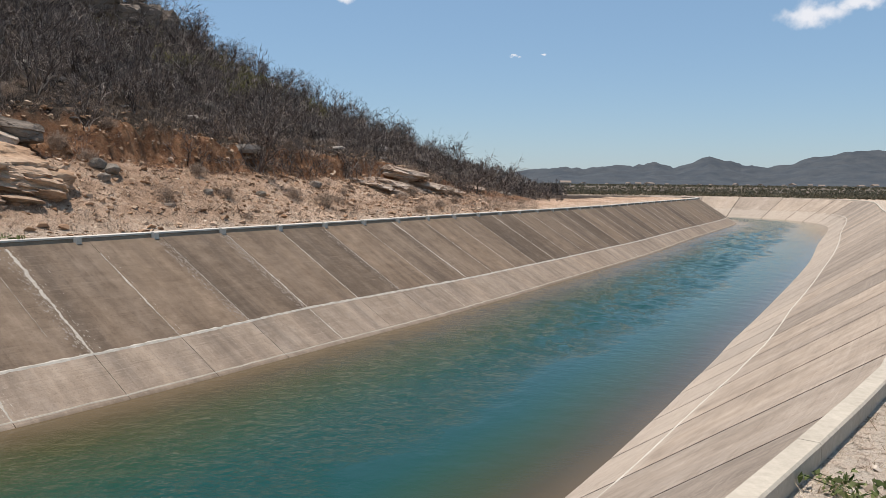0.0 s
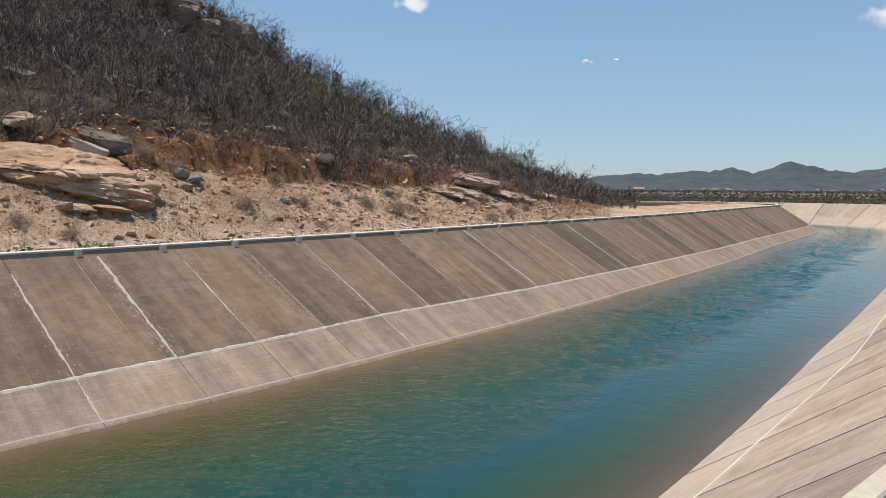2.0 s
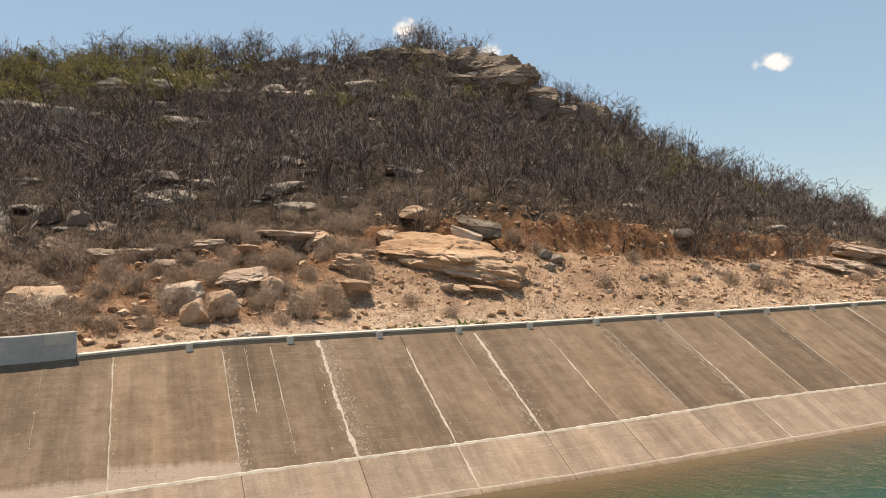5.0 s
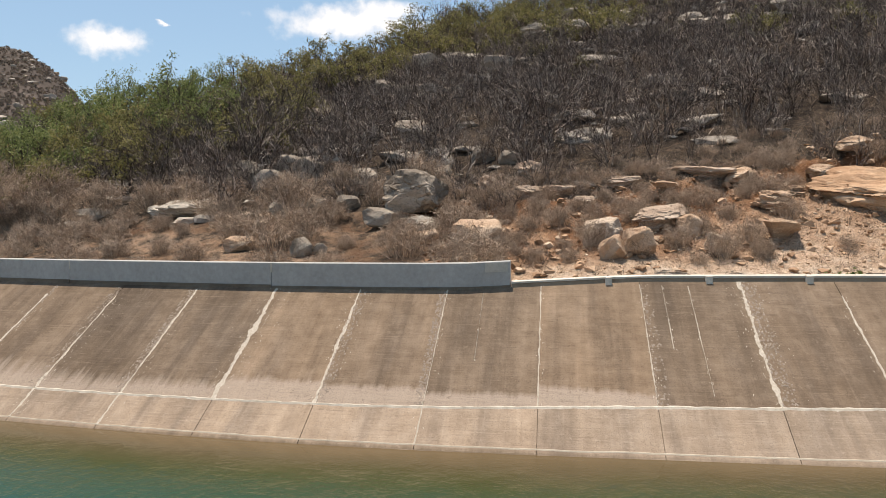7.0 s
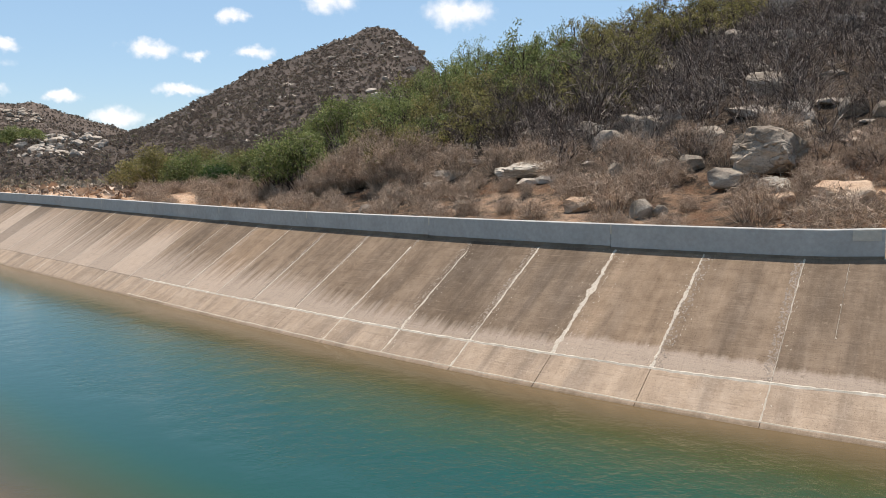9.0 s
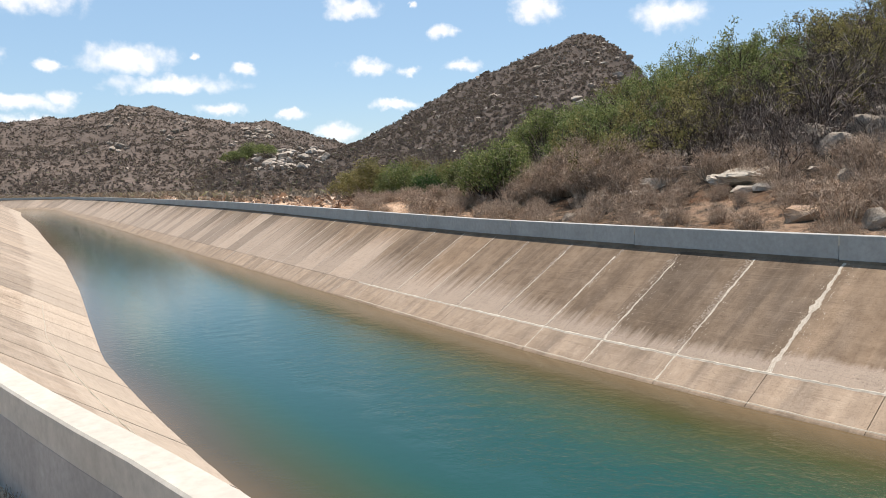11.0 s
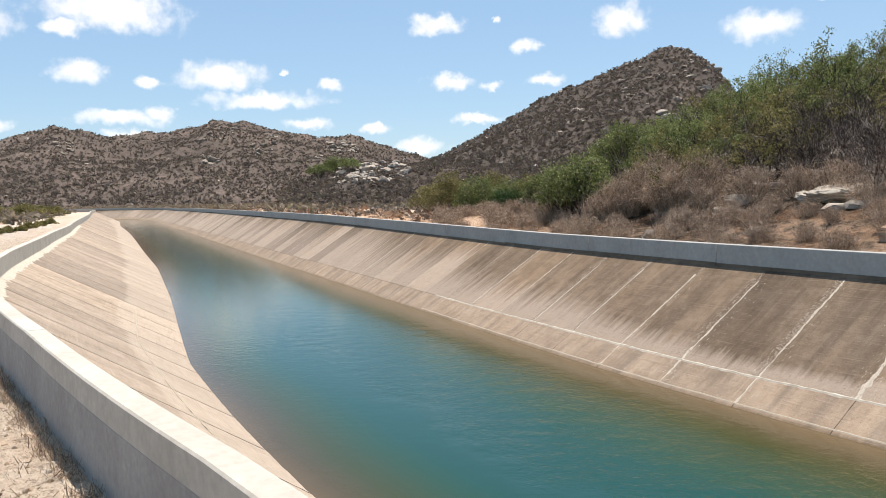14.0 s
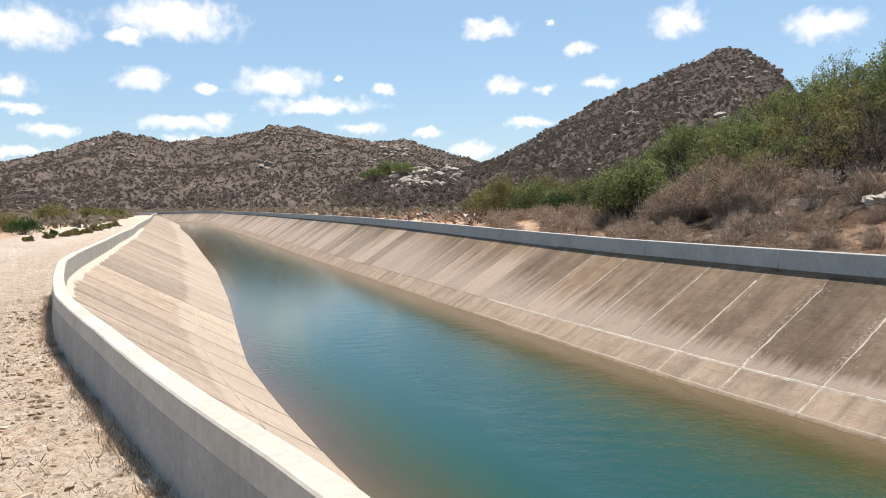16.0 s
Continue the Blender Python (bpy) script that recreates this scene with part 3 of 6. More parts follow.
def bm_mesh(name, bm, material, flat=True):
    me = bpy.data.meshes.new(name)
    if not flat:
        for f in bm.faces:
            f.smooth = True
    bm.to_mesh(me)
    bm.free()
    me.materials.append(material)
    return me

# ------------------------------------------------------------------ ground sheet
def build_ground():
    from_s, to_s = 0.0, LINE_S[-1]
    ss = np.arange(0, to_s, 0.8)
    far = np.array([at(s, 0.30) for s in ss])
    near = np.array([at(s, 0.24 if s > S_WALL + 0.3 else 0.12, True) for s in ss])
    ring = np.vstack([far, near[::-1]])
    rng = np.random.default_rng(3)
    pts = []
    for r0, r1, step in ((0, 22, 0.45), (22, 48, 0.8), (48, 95, 1.7), (95, 200, 6), (200, 700, 30)):
        n = int(math.pi * (r1 * r1 - r0 * r0) / (step * step))
        a, r = rng.uniform(-math.pi, math.pi, n), np.sqrt(rng.uniform(r0 * r0, r1 * r1, n))
        if r1 > 10:
            keep = (np.degrees(a) > -50) & (np.degrees(a) < 160) | (rng.random(n) < (0.12 if r1 < 100 else 0.5))
            a, r = a[keep], r[keep]
        pts.append(np.stack([-np.sin(a) * r, np.cos(a) * r], 1))
    for r in (900, 1400, 2200, 3500):
        a = np.arange(0, 2 * math.pi, math.pi / 30)
        pts.append(np.stack([np.cos(a) * r, np.sin(a) * r], 1))
    a, r = rng.uniform(-6, 64, 60000), np.sqrt(rng.uniform(13 ** 2, 46 ** 2, 60000))
    bx, by = -np.sin(np.radians(a)) * r, np.cos(np.radians(a)) * r
    e, side = edge_distance(bx, by)
    band = (side > 0) & (e > 0.7) & (e < 9.5) & (rng.random(len(e)) < 0.75)
    pts.append(np.stack([bx[band], by[band]], 1))
    pts = np.vstack(pts)
    e, _ = edge_distance(pts[:, 0], pts[:, 1])
    pts = pts[e > 0.6]
    allp = np.vstack([ring, pts])
    m = len(ring)
    edges = [(i, (i + 1) % m) for i in range(m)]
    from mathutils.geometry import delaunay_2d_cdt
    v, _, f, _, _, _ = delaunay_2d_cdt([Vector(p) for p in allp], edges, [], 0, 1e-5)
    v = np.array([tuple(q) for q in v])
    f = np.array([t for t in f if len(t) == 3])
    c = v[f].mean(1)
    e, _ = edge_distance(c[:, 0], c[:, 1])
    # what lies in the canal is left open
    poly = ring
    inside = np.zeros(len(c), bool)
    close = e < 1.5
    x, y = c[close, 0], c[close, 1]
    hit = np.zeros(len(x), bool)
    for i in range(m):
        x0, y0, x1, y1 = *poly[i], *poly[(i + 1) % m]
        if y0 == y1:
            continue
        cross = (y0 > y) != (y1 > y)
        hit ^= cross & (x < (x1 - x0) * (y - y0) / (y1 - y0) + x0)
    inside[close] = hit
    f = f[~inside]
    a, b, d = v[f[:, 0]], v[f[:, 1]], v[f[:, 2]]
    flip = ((b - a)[:, 0] * (d - a)[:, 1] - (b - a)[:, 1] * (d - a)[:, 0]) < 0
    f[flip] = f[flip][:, ::-1]
    z = terrain(v[:, 0], v[:, 1])
    me = mesh_from("ground", np.column_stack([v, z]), f, [M_GROUND], smooth_faces=True)
    e, side = edge_distance(v[:, 0], v[:, 1])
    az, r = np.degrees(np.arctan2(-v[:, 0], v[:, 1])), np.hypot(v[:, 0], v[:, 1])
    slope_band = smooth(4.3, 5.0, e) * (1 - smooth(5.9, 6.7, e))
    soil = np.where(side > 0, np.maximum(0.34 * smooth(1.0, 2.2, e) * (1 - smooth(5, 6, e)) + slope_band * np.interp(az, [-5, 3, 30, 42, 60], [0.2, 0.8, 0.95, 0.6, 0.5]), 0.62 * smooth(0.8, 2.2, e) * (1 - smooth(6, 12, e)) * np.interp(az, [34, 42, 75, 90], [0.3, 1, 0.8, 0.2])), 0.0)
    litter = np.where(side > 0, smooth(5.2, 6.4, e) * (r < 110), 0.0) + np.where(az < 10, 0.85 * smooth(98, 125, r), 0.45 * smooth(120, 260, r))
    litter = np.maximum(litter, np.where(side > 0, smooth(0.6, 2.0, e) * np.interp(az, [58, 66, 80, 100, 108], [0, 0.74, 0.66, 0.66, 0.1]), 0))
    litter = litter * np.interp(az, [34, 46, 84, 92], [1.0, 0.8, 0.8, 1.0])
    pale_side = np.where(side > 0, smooth(107, 111, az) * (1 - smooth(9, 14, e)), 0)
    litter = litter * (1 - pale_side)
    road = np.where((side < 0) & (az > 100), smooth(2.4, 3.4, e) * (1 - smooth(6.0, 7.0, e)), 0.0)
    gravel = np.where(side < 0, 1 - 0.8 * smooth(6.5, 8, e), (0.16 * (1 - smooth(1.6, 4.2, e)) + 0.45 * (1 - smooth(0.9, 2.0, e))) * np.interp(az, [52, 62], [1, 0.2]))
    set_attr(me, "soil", soil), set_attr(me, "litter", litter), set_attr(me, "gravel", gravel), set_attr(me, "road", road)
    return tagged(new("ground", me), "dry sandy ground with gravel, orange soil and leaf litter", "ground", kind="structure")


ground = build_ground()


# ------------------------------------------------------------------ canal
def strip(name, s0, s1, step, fractions, material, near, lift):
    """The body of a bank: a ribbon along the canal from under water to the crest."""
    ss = np.linspace(s0, s1, int(round((s1 - s0) / step)) + 1)
    verts, st = [], []
    for s in ss:
        for fr in fractions:
            verts.append(on_bank(s, fr, near, lift))
            st.append((s, fr * 3.0, fr))
    k = len(fractions)
    faces = []
    for i in range(len(ss) - 1):
        for j in range(k - 1):
            q = (i * k + j, i * k + j + 1, (i + 1) * k + j + 1, (i + 1) * k + j)
            faces.append(q if near else q[::-1])
    me = mesh_from(name, verts, faces, [material])
    set_attr(me, "st", st, "FLOAT_VECTOR")
    return me


S_END = float(LINE_S[-1]) - 1.0
FR_BED = -0.8
Z_BED = Z_WATER * (1 - FR_BED)
bank_far = tagged(new("canal_bank_far", strip("canal_bank_far", 0.5, S_END, 0.8, (FR_BED, 0.0, 1.0), M_BED, False, -0.02)), "concrete-lined sloping bank of the canal below the hill", "canal bank", kind="structure")
bank_near = tagged(new("canal_bank_near", strip("canal_bank_near", 0.5, S_END, 0.8, (FR_BED, 0.0, 1.0), M_BED, True, -0.02)), "pale concrete-lined sloping bank of the canal", "canal bank", kind="structure")


def build_bed():
    ss = np.arange(0.5, S_END, 1.0)
    v, f = [], []
    for s in ss:
        a, b = on_bank(s, FR_BED), on_bank(s, FR_BED, True)
        v += [(a[0], a[1], Z_BED - 0.03), (b[0], b[1], Z_BED - 0.03)]
    for i in range(len(ss) - 1):
        f.append((2 * i, 2 * i + 1, 2 * i + 3, 2 * i + 2))
    me = mesh_from("canal_bed", v, f, [M_BED])
    tagged(new("canal_bed", me), "concrete bed of the canal under water", "canal bed", kind="structure")


build_bed()


def waves(x, y):
    """Height of small wind waves, metres, of full strength."""
    rng = np.random.default_rng(14)
    px, py = x + 0.45 * value_noise(x * 0.6, y * 0.6, 3.0), y + 0.45 * value_noise(x * 0.6, y * 0.6, 8.0)
    h = np.zeros_like(x)
    n = 26
    for i in range(n):
        length = 0.4 * (2.4 ** rng.random())
        a = math.radians(58) + rng.normal() * 0.9
        k = 2 * math.pi / length
        h += (WAVE_SLOPE * math.sqrt(2 / n) / k) * np.sin(k * (px * math.cos(a) + py * math.sin(a)) + rng.uniform(0, 6.28))
    return h * (0.55 + 0.45 * smooth(-0.5, 0.5, value_noise(x * 0.35, y * 0.35, 11.0)))


WAVE_SLOPE = 0.085


def build_water():
    ss = np.concatenate([np.arange(0.5, 50, 0.5), np.arange(50, 66, 0.22), np.arange(66, 132, 0.13), np.arange(132, 175, 0.3), np.arange(175, S_END, 1.0)])
    fr = np.linspace(0, 1, 60)
    a, b = np.array([on_bank(s, 0.01)[:2] for s in ss]), np.array([on_bank(s, 0.01, True)[:2] for s in ss])
    w = np.linalg.norm(b - a, axis=1)
    p = a[:, None, :] + (b - a)[:, None, :] * fr[None, :, None]
    x, y = p[..., 0].ravel(), p[..., 1].ravel()
    calm = np.interp(ss, [0, 70, 92, 100, 104, 109, 116, 124, 132, 170], [1.9, 1.9, 1.5, 1.0, 0.8, 0.5, 0.26, 0.09, 0.04, 0.02])
    ragged = fr[None] + 0.07 * value_noise(p[..., 0] * 0.9, p[..., 1] * 0.9, 5.0)
    rip = (calm[:, None] * np.interp(ragged, [0, 0.1, 0.3, 0.58, 0.7, 1], [0.1, 0.25, 1.0, 1.0, 0.12, 0.05])).ravel()
    dep = (np.minimum(fr, 1.7 * (1 - fr))[None] * w[:, None] / SLOPE).ravel()
    v = np.column_stack([x, y, Z_WATER + waves(x, y) * rip])
    k = len(fr)
    i, j = np.meshgrid(np.arange(len(ss) - 1), np.arange(k - 1), indexing="ij")
    q = (i * k + j).ravel()
    me = mesh_from("water", v, np.column_stack([q, q + 1, q + k + 1, q + k]), [M_WATER], smooth_faces=True)
    set_attr(me, "depth", dep), set_attr(me, "ripple", rip)
    ob = new("water", me)
    return tagged(ob, "green-blue rippled canal water, brown along the edges", "water", kind="structure")


water = build_water()


def panel_mesh(name, s0, s1, fr0, fr1, material, near, thick=0.035, wet=False):
    """One cast slab of the lining: a curved plate with closed edges."""
    n = 3
    ss = np.linspace(s0, s1, n)
    own = 0.0 if near or wet else np.interp(s0, [112, 122, 135, 165], [0.0, 0.15, 0.45, 0.6]) * (abs(math.sin(round(s0 * 4) * 78.233) * 437.585) % 1.0)
    top, st = [], []
    for s in ss:
        for fr in (fr0, fr1):
            if callable(fr):
                fr = fr(s)
            top.append(on_bank(s, fr, near, 0.012))
            st.append((s, fr * bank_run(s, near), (fr + 0.015 if wet else (fr - bleached_to(s, near) - own) / np.interp(s, [112, 140], [1.0, 1.6]))))
    low = [(x, y, z - thick) for x, y, z in top]
    m = len(top)
    faces = []
    for i in range(n - 1):
        q = (2 * i, 2 * i + 1, 2 * i + 3, 2 * i + 2)
        faces.append(q if near else q[::-1])
    ring = [2 * i for i in range(n)] + [2 * i + 1 for i in range(n - 1, -1, -1)]
    for a, b in zip(ring, ring[1:] + ring[:1]):
        q = (a, b, b + m, a + m)
        faces.append(q[::-1] if near else q)
    me = mesh_from(name, top + low, faces, [material])
    set_attr(me, "st", st + st, "FLOAT_VECTOR")
    if not near and not wet:
        set_attr(me, "soft", np.interp([p[0] for p in st + st], [108, 118, 140], [0.0, 0.3, 0.75]))
    return me


def lime_strip(s, fr0, fr1, width, near, rng):
    """A ragged, wandering crust of deposit down a joint, with crumbs beside it."""
    n = 120
    v, f = [], []
    wl = wr = 0.4
    c, drift = 0.0, 0.0
    swell = np.interp(np.arange(n + 1), np.linspace(0, n, 9), rng.uniform(0.35, 1.1, 9))
    for i in range(n + 1):
        fr = fr0 + (fr1 - fr0) * i / n
        wl, wr = 0.68 * wl + 0.32 * rng.random() ** 1.8, 0.68 * wr + 0.32 * rng.random() ** 1.8
        drift = 0.85 * drift + 0.15 * rng.normal()
        c = 0.3 * width * drift * min(1.0, 6 * i / n)
        for t, dz in ((c - width * swell[i] * (0.08 + wl), -0.002), (c, 0.003 + 0.007 * rng.random()), (c + width * swell[i] * (0.08 + wr), -0.002)):
            v.append(on_bank(s + t, fr, near, 0.013 + dz))
    for i in range(n):
        for j in range(2):
            q = (3 * i + j, 3 * i + j + 1, 3 * i + j + 4, 3 * i + j + 3)
            f.append(q if not near else q[::-1])
    for i in range(int(1500 * width)):
        fr, t, r = rng.uniform(fr0, fr1), rng.normal() * width * 1.5 - 0.5 * width, rng.uniform(0.002, 0.009)
        k = len(v)
        for a in range(4):
            b = a * 1.571 + rng.uniform(-0.5, 0.5)
            v.append(on_bank(s + t + r * math.cos(b), fr + r * rng.uniform(0.4, 1.1) * math.sin(b), near, 0.0145))
        f.append((k, k + 3, k + 2, k + 1) if not near else (k, k + 1, k + 2, k + 3))
    return mesh_from("lime_deposit", v, f, [M_CRUST])


def spall_strip(s, fr0, fr1, reach, count, rng):
    """Lumps of rough concrete left standing beside a joint."""
    v, f = [], []
    for i in range(count):
        fr, r = rng.uniform(fr0, fr1), rng.uniform(0.006, 0.026)
        t = reach * rng.random() ** 1.4
        k = len(v)
        for a in range(5):
            b = -a * 1.2566 + rng.uniform(-0.4, 0.4)
            v.append(on_bank(s + t + r * math.cos(b), fr + 0.3 * r * math.sin(b), False, 0.0125))
        v.append(on_bank(s + t, fr, False, 0.013 + 0.3 * r))
        f += [(k + a, k + (a + 1) % 5, k + 5) for a in range(5)]
    return mesh_from("rough_edge", v, f, [M_SPALL])


S_JOINT = nearest_s(-7.6, 9.3)                        # a joint of the lining


JOINTS = {0: 0.12, -1: 0.055, -2: 0.085, -3: 0.04, -4: 0.02, -5: 0.05, -6: 0.03, -7: 0.03, 1: 0.025, 2: 0.03, 3: 0.04, 4: 0.08, 5: 0.13, 6: 0.07, 7: 0.08, 8: 0.07, 9: 0.05, 10: 0.06, 12: 0.06}   # width of the deposit by joint


def build_lining():
    rng = np.random.default_rng(8)
    gap = 0.005
    joints = [S_JOINT]
    while joints[-1] > 14:
        joints.append(joints[-1] - PANEL)
    joints = joints[::-1]
    while joints[-1] < S_END - PANEL:
        joints.append(joints[-1] + 1.885)
    first = joints[0]
    for s, e in zip(joints[:185], joints[1:186]):
        a, b = s + gap, e - gap
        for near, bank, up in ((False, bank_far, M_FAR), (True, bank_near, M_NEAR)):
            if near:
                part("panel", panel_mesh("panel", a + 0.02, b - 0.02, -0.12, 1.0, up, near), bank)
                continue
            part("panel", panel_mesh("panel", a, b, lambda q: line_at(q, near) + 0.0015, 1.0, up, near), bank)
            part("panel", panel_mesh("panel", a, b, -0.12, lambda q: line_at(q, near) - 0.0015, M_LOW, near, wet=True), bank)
        wide = JOINTS.get(round((s - S_JOINT) / (1.885 if s > S_JOINT else PANEL)), rng.choice([0.02, 0.03, 0.045, 0.07], p=[0.3, 0.4, 0.2, 0.1]))
        part("lime_deposit", lime_strip(s, line_at(s) if rng.random() < 0.75 else 0.02, 1.0 - rng.choice([0, 0, 0.02, 0.1]), wide * 1.05, False, rng), bank_far, "white lime deposit down a joint")
        if 84 < s < 128 and rng.random() < 0.75:
            side = rng.choice([-1, 1])
            part("rough_edge", spall_strip(s, line_at(s), 0.98, side * rng.uniform(0.1, 0.32), int(rng.uniform(120, 420)), rng), bank_far, "rough lumps of concrete beside a joint")
    for s, low, wide in ((S_JOINT + 1.47, 0.55, 0.018), (S_JOINT + 0.98, 0.3, 0.02), (S_JOINT + 4.9, 0.5, 0.012), (S_JOINT - 3.1, 0.4, 0.012)):
        part("lime_deposit", lime_strip(s, low, 0.97, wide, False, rng), bank_far, "thin white lime run down a slab")
    s_to = nearest_s(-24.5, -9.8)
    for near, bank in ((False, bank_far), (True, bank_near)):
        ss = np.arange(first, s_to, 0.1)
        v, f = [], []
        for s in ss:
            w = (0.0058 + 0.0046 * rng.random() ** 1.5) * (np.interp(s, [96, 106], [1.0, 0.35]) if near else 1.0)
            c = line_at(s, near) + rng.normal() * 0.0011 + 0.0016 * math.sin(math.floor((s - S_JOINT) / PANEL) * 5.1)
            v += [on_bank(s, c - w, near, 0.011), on_bank(s, c, near, 0.026), on_bank(s, c + w, near, 0.011)]
        for i in range(len(ss) - 1):
            for j in range(2):
                q = (3 * i + j, 3 * i + j + 1, 3 * i + j + 4, 3 * i + j + 3)
                f.append(q[::-1] if not near else q)
        part("lime_line", mesh_from("lime_line", v, f, [M_LIME]), bank, "white lime line along the level joint")
    ss = np.arange(first, s_to, 0.3)
    v, f = [], []
    for s in ss:
        c = 0.022 + rng.normal() * 0.0012
        v += [on_bank(s, c - 0.004, False, 0.011), on_bank(s, c, False, 0.02), on_bank(s, c + 0.004, False, 0.011)]
    for i in range(len(ss) - 1):
        for j in range(2):
            f.append((3 * i + j, 3 * i + j + 3, 3 * i + j + 4, 3 * i + j + 1))
    part("water_mark", mesh_from("water_mark", v, f, [M_KERB]), bank_far, "thin pale water mark along the lining")


def box_run(name, s0, s1, off0, off1, z0, z1, material, near, step=0.8, bevel=0.012, batter=0.0):
    """A wall-like body that follows the canal, with softened top edges."""
    ss = np.linspace(s0, s1, max(2, int((s1 - s0) / step) + 1))
    prof = [(off0, z0), (off0, z1 - bevel), (off0 + bevel, z1), (off1 - bevel, z1), (off1, z1 - bevel), (off1 + batter, z0)]
    v, f = [], []
    for s in ss:
        for off, z in prof:
            p = at(s, off, near)
            v.append((p[0], p[1], z + crest_z(s, near)))
    k = len(prof)
    f4 = []
    for i in range(len(ss) - 1):
        for j in range(k):
            a, b = i * k + j, i * k + (j + 1) % k
            q = (a, b, b + k, a + k)
            f4.append(q[::-1] if near else q)
    me = bpy.data.meshes.new(name)
    ends = [tuple(range(k)), tuple((len(ss) - 1) * k + j for j in range(k))[::-1]]
    if not near:
        ends = [e[::-1] for e in ends]
    ends = [e[::-1] for e in ends]
    me.from_pydata(v, [], f4 + ends)
    bm = bmesh.new()
    bm.from_mesh(me)
    bmesh.ops.recalc_face_normals(bm, faces=bm.faces)
    bm.to_mesh(me)
    bm.free()
    me.materials.append(material)
    return me


def mortar_fillet(s0, s1):
    """A ragged strip of mortar where the near wall meets the lining."""
    rng = np.random.default_rng(int(s0 * 7))
    ss = np.arange(s0, s1, 0.06)
    v, f, w = [], [], 0.5
    for s in ss:
        w = 0.6 * w + 0.4 * rng.random() ** 1.6
        v += [(*at(s, 0.029, True), 0.05 + 0.03 * w), (*at(s, -0.01, True), 0.03), on_bank(s, 1 - 0.015 - 0.045 * w, True, 0.012)]
    for i in range(len(ss) - 1):
        for j in range(2):
            f.append((3 * i + j, 3 * i + j + 1, 3 * i + j + 4, 3 * i + j + 3))
    return mesh_from("mortar_fillet", v, f, [M_LIME])


def build_parapets():
    length = 5.2
    for near, word in ((False, "grey concrete parapet wall on the far canal crest"), (True, "white-topped concrete parapet wall beside the gravel road")):
        wall = tagged(new("parapet_wall"), word, "parapet wall", kind="structure")
        start = S_WALL if near else S_WALL_FAR
        s = start
        tall = WALL_NEAR if near else WALL_FAR
        while s < S_END - 2 and s < start + 300:
            e = min(s + length - 0.012, S_END)
            seg = part("wall_segment", box_run("wall_segment", s, e, 0.03, 0.205 if near else 0.25, -0.3, tall, M_WALL if not near else M_WHITE, near, 0.5 if near else 0.8, 0.012, 0.03 if near else 0.0), wall)
            if s == start and not near:
                part("patch", box_run("patch", s + 0.05, s + 0.5, 0.026, 0.03, tall - 0.2, tall - 0.02, M_WHITE, near, 0.5, 0.001), wall, "pale cement patch at the wall end")
            if near:
                # Greyer band over the lower part of the wall face.
                part("lower_band", box_run("lower_band", s, e, 0.19, 0.214, -0.32, tall * 0.63, M_SHELF, near, 0.5, 0.003, 0.0255), wall, "grey band on the lower wall face")
                if s < start + 60:
                    part("mortar_fillet", mortar_fillet(s, e), wall, "rough whitish mortar along the foot of the wall")
            if not near:
                if s > start:
                    part("lime_drip", box_run("lime_drip", s - 0.025, s + 0.012, 0.0235, 0.0295, tall - 0.2, tall - 0.006, M_LIME, near, 0.05, 0.001), wall, "white lime drip at a wall joint")
                # Thin dark strip added for the shade at the wall foot.
                part("footing", box_run("footing", s, e, 0.012, 0.028, -0.05, 0.075 + 0.02 * math.sin(s), M_BED, near), wall, "dark strip standing in for shade along the foot of the wall")
            s += length


def build_kerbs():
    for near in (False, True):
        kerb = tagged(new("kerb"), "low concrete kerb with shade-coloured face, pale top and white ribs along the canal crest" if not near else "pale concrete kerb along the canal crest", "kerb", kind="structure")
        s = (S_WALL if near else S_WALL_FAR) - 1.9 - 0.012
        n = 0
        while s > 20 and n < 75:
            if near:
                part("kerb_block", box_run("kerb_block", s, s + 1.895, 0.005, 0.13, -0.25, 0.07, M_KERB, near, 0.9), kerb)
            else:
                # Dark body under a pale top slab: shade and sun in the colours.
                part("kerb_block", box_run("kerb_block", s, s + 1.895, 0.06, 0.24, -0.25, 0.085, M_KERB_SHADE, near, 0.9), kerb)
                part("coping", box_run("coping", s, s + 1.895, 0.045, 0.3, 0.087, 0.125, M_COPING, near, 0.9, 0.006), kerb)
                part("rib", box_run("rib", s - 0.06, s + 0.06, -0.06, 0.058, -0.06, 0.13, M_COPING, near, 0.2), kerb)
            s -= 1.9
            n += 1


build_parapets()
build_kerbs()

# ------------------------------------------------------------------ plants
def twig_arrays(segs):
    """Three-sided tapered twigs from rows (x0 y0 z0 x1 y1 z1 r0 r1)."""
    s = np.asarray(segs, float)
    a, b, r0, r1 = s[:, :3], s[:, 3:6], s[:, 6], s[:, 7]
    d = b - a
    d /= np.linalg.norm(d, axis=1)[:, None] + 1e-9
    ref = np.where(np.abs(d[:, 2:3]) > 0.9, np.array([[1.0, 0, 0]]), np.array([[0, 0, 1.0]]))
    u = np.cross(d, ref)
    u /= np.linalg.norm(u, axis=1)[:, None] + 1e-9
    w = np.cross(d, u)
    v = []
    for c, r in ((a, r0), (b, r1)):
        for ang in (0, 2.0944, 4.18879):
            v.append(c + (u * math.cos(ang) + w * math.sin(ang)) * r[:, None])
    v = np.stack(v, 1).reshape(-1, 3)
    base = np.arange(len(s))[:, None] * 6
    f = np.array([(0, 1, 4), (0, 4, 3), (1, 2, 5), (1, 5, 4), (2, 0, 3), (2, 3, 5)])
    return v, (base[:, None, :] + f[None]).reshape(-1, 3)


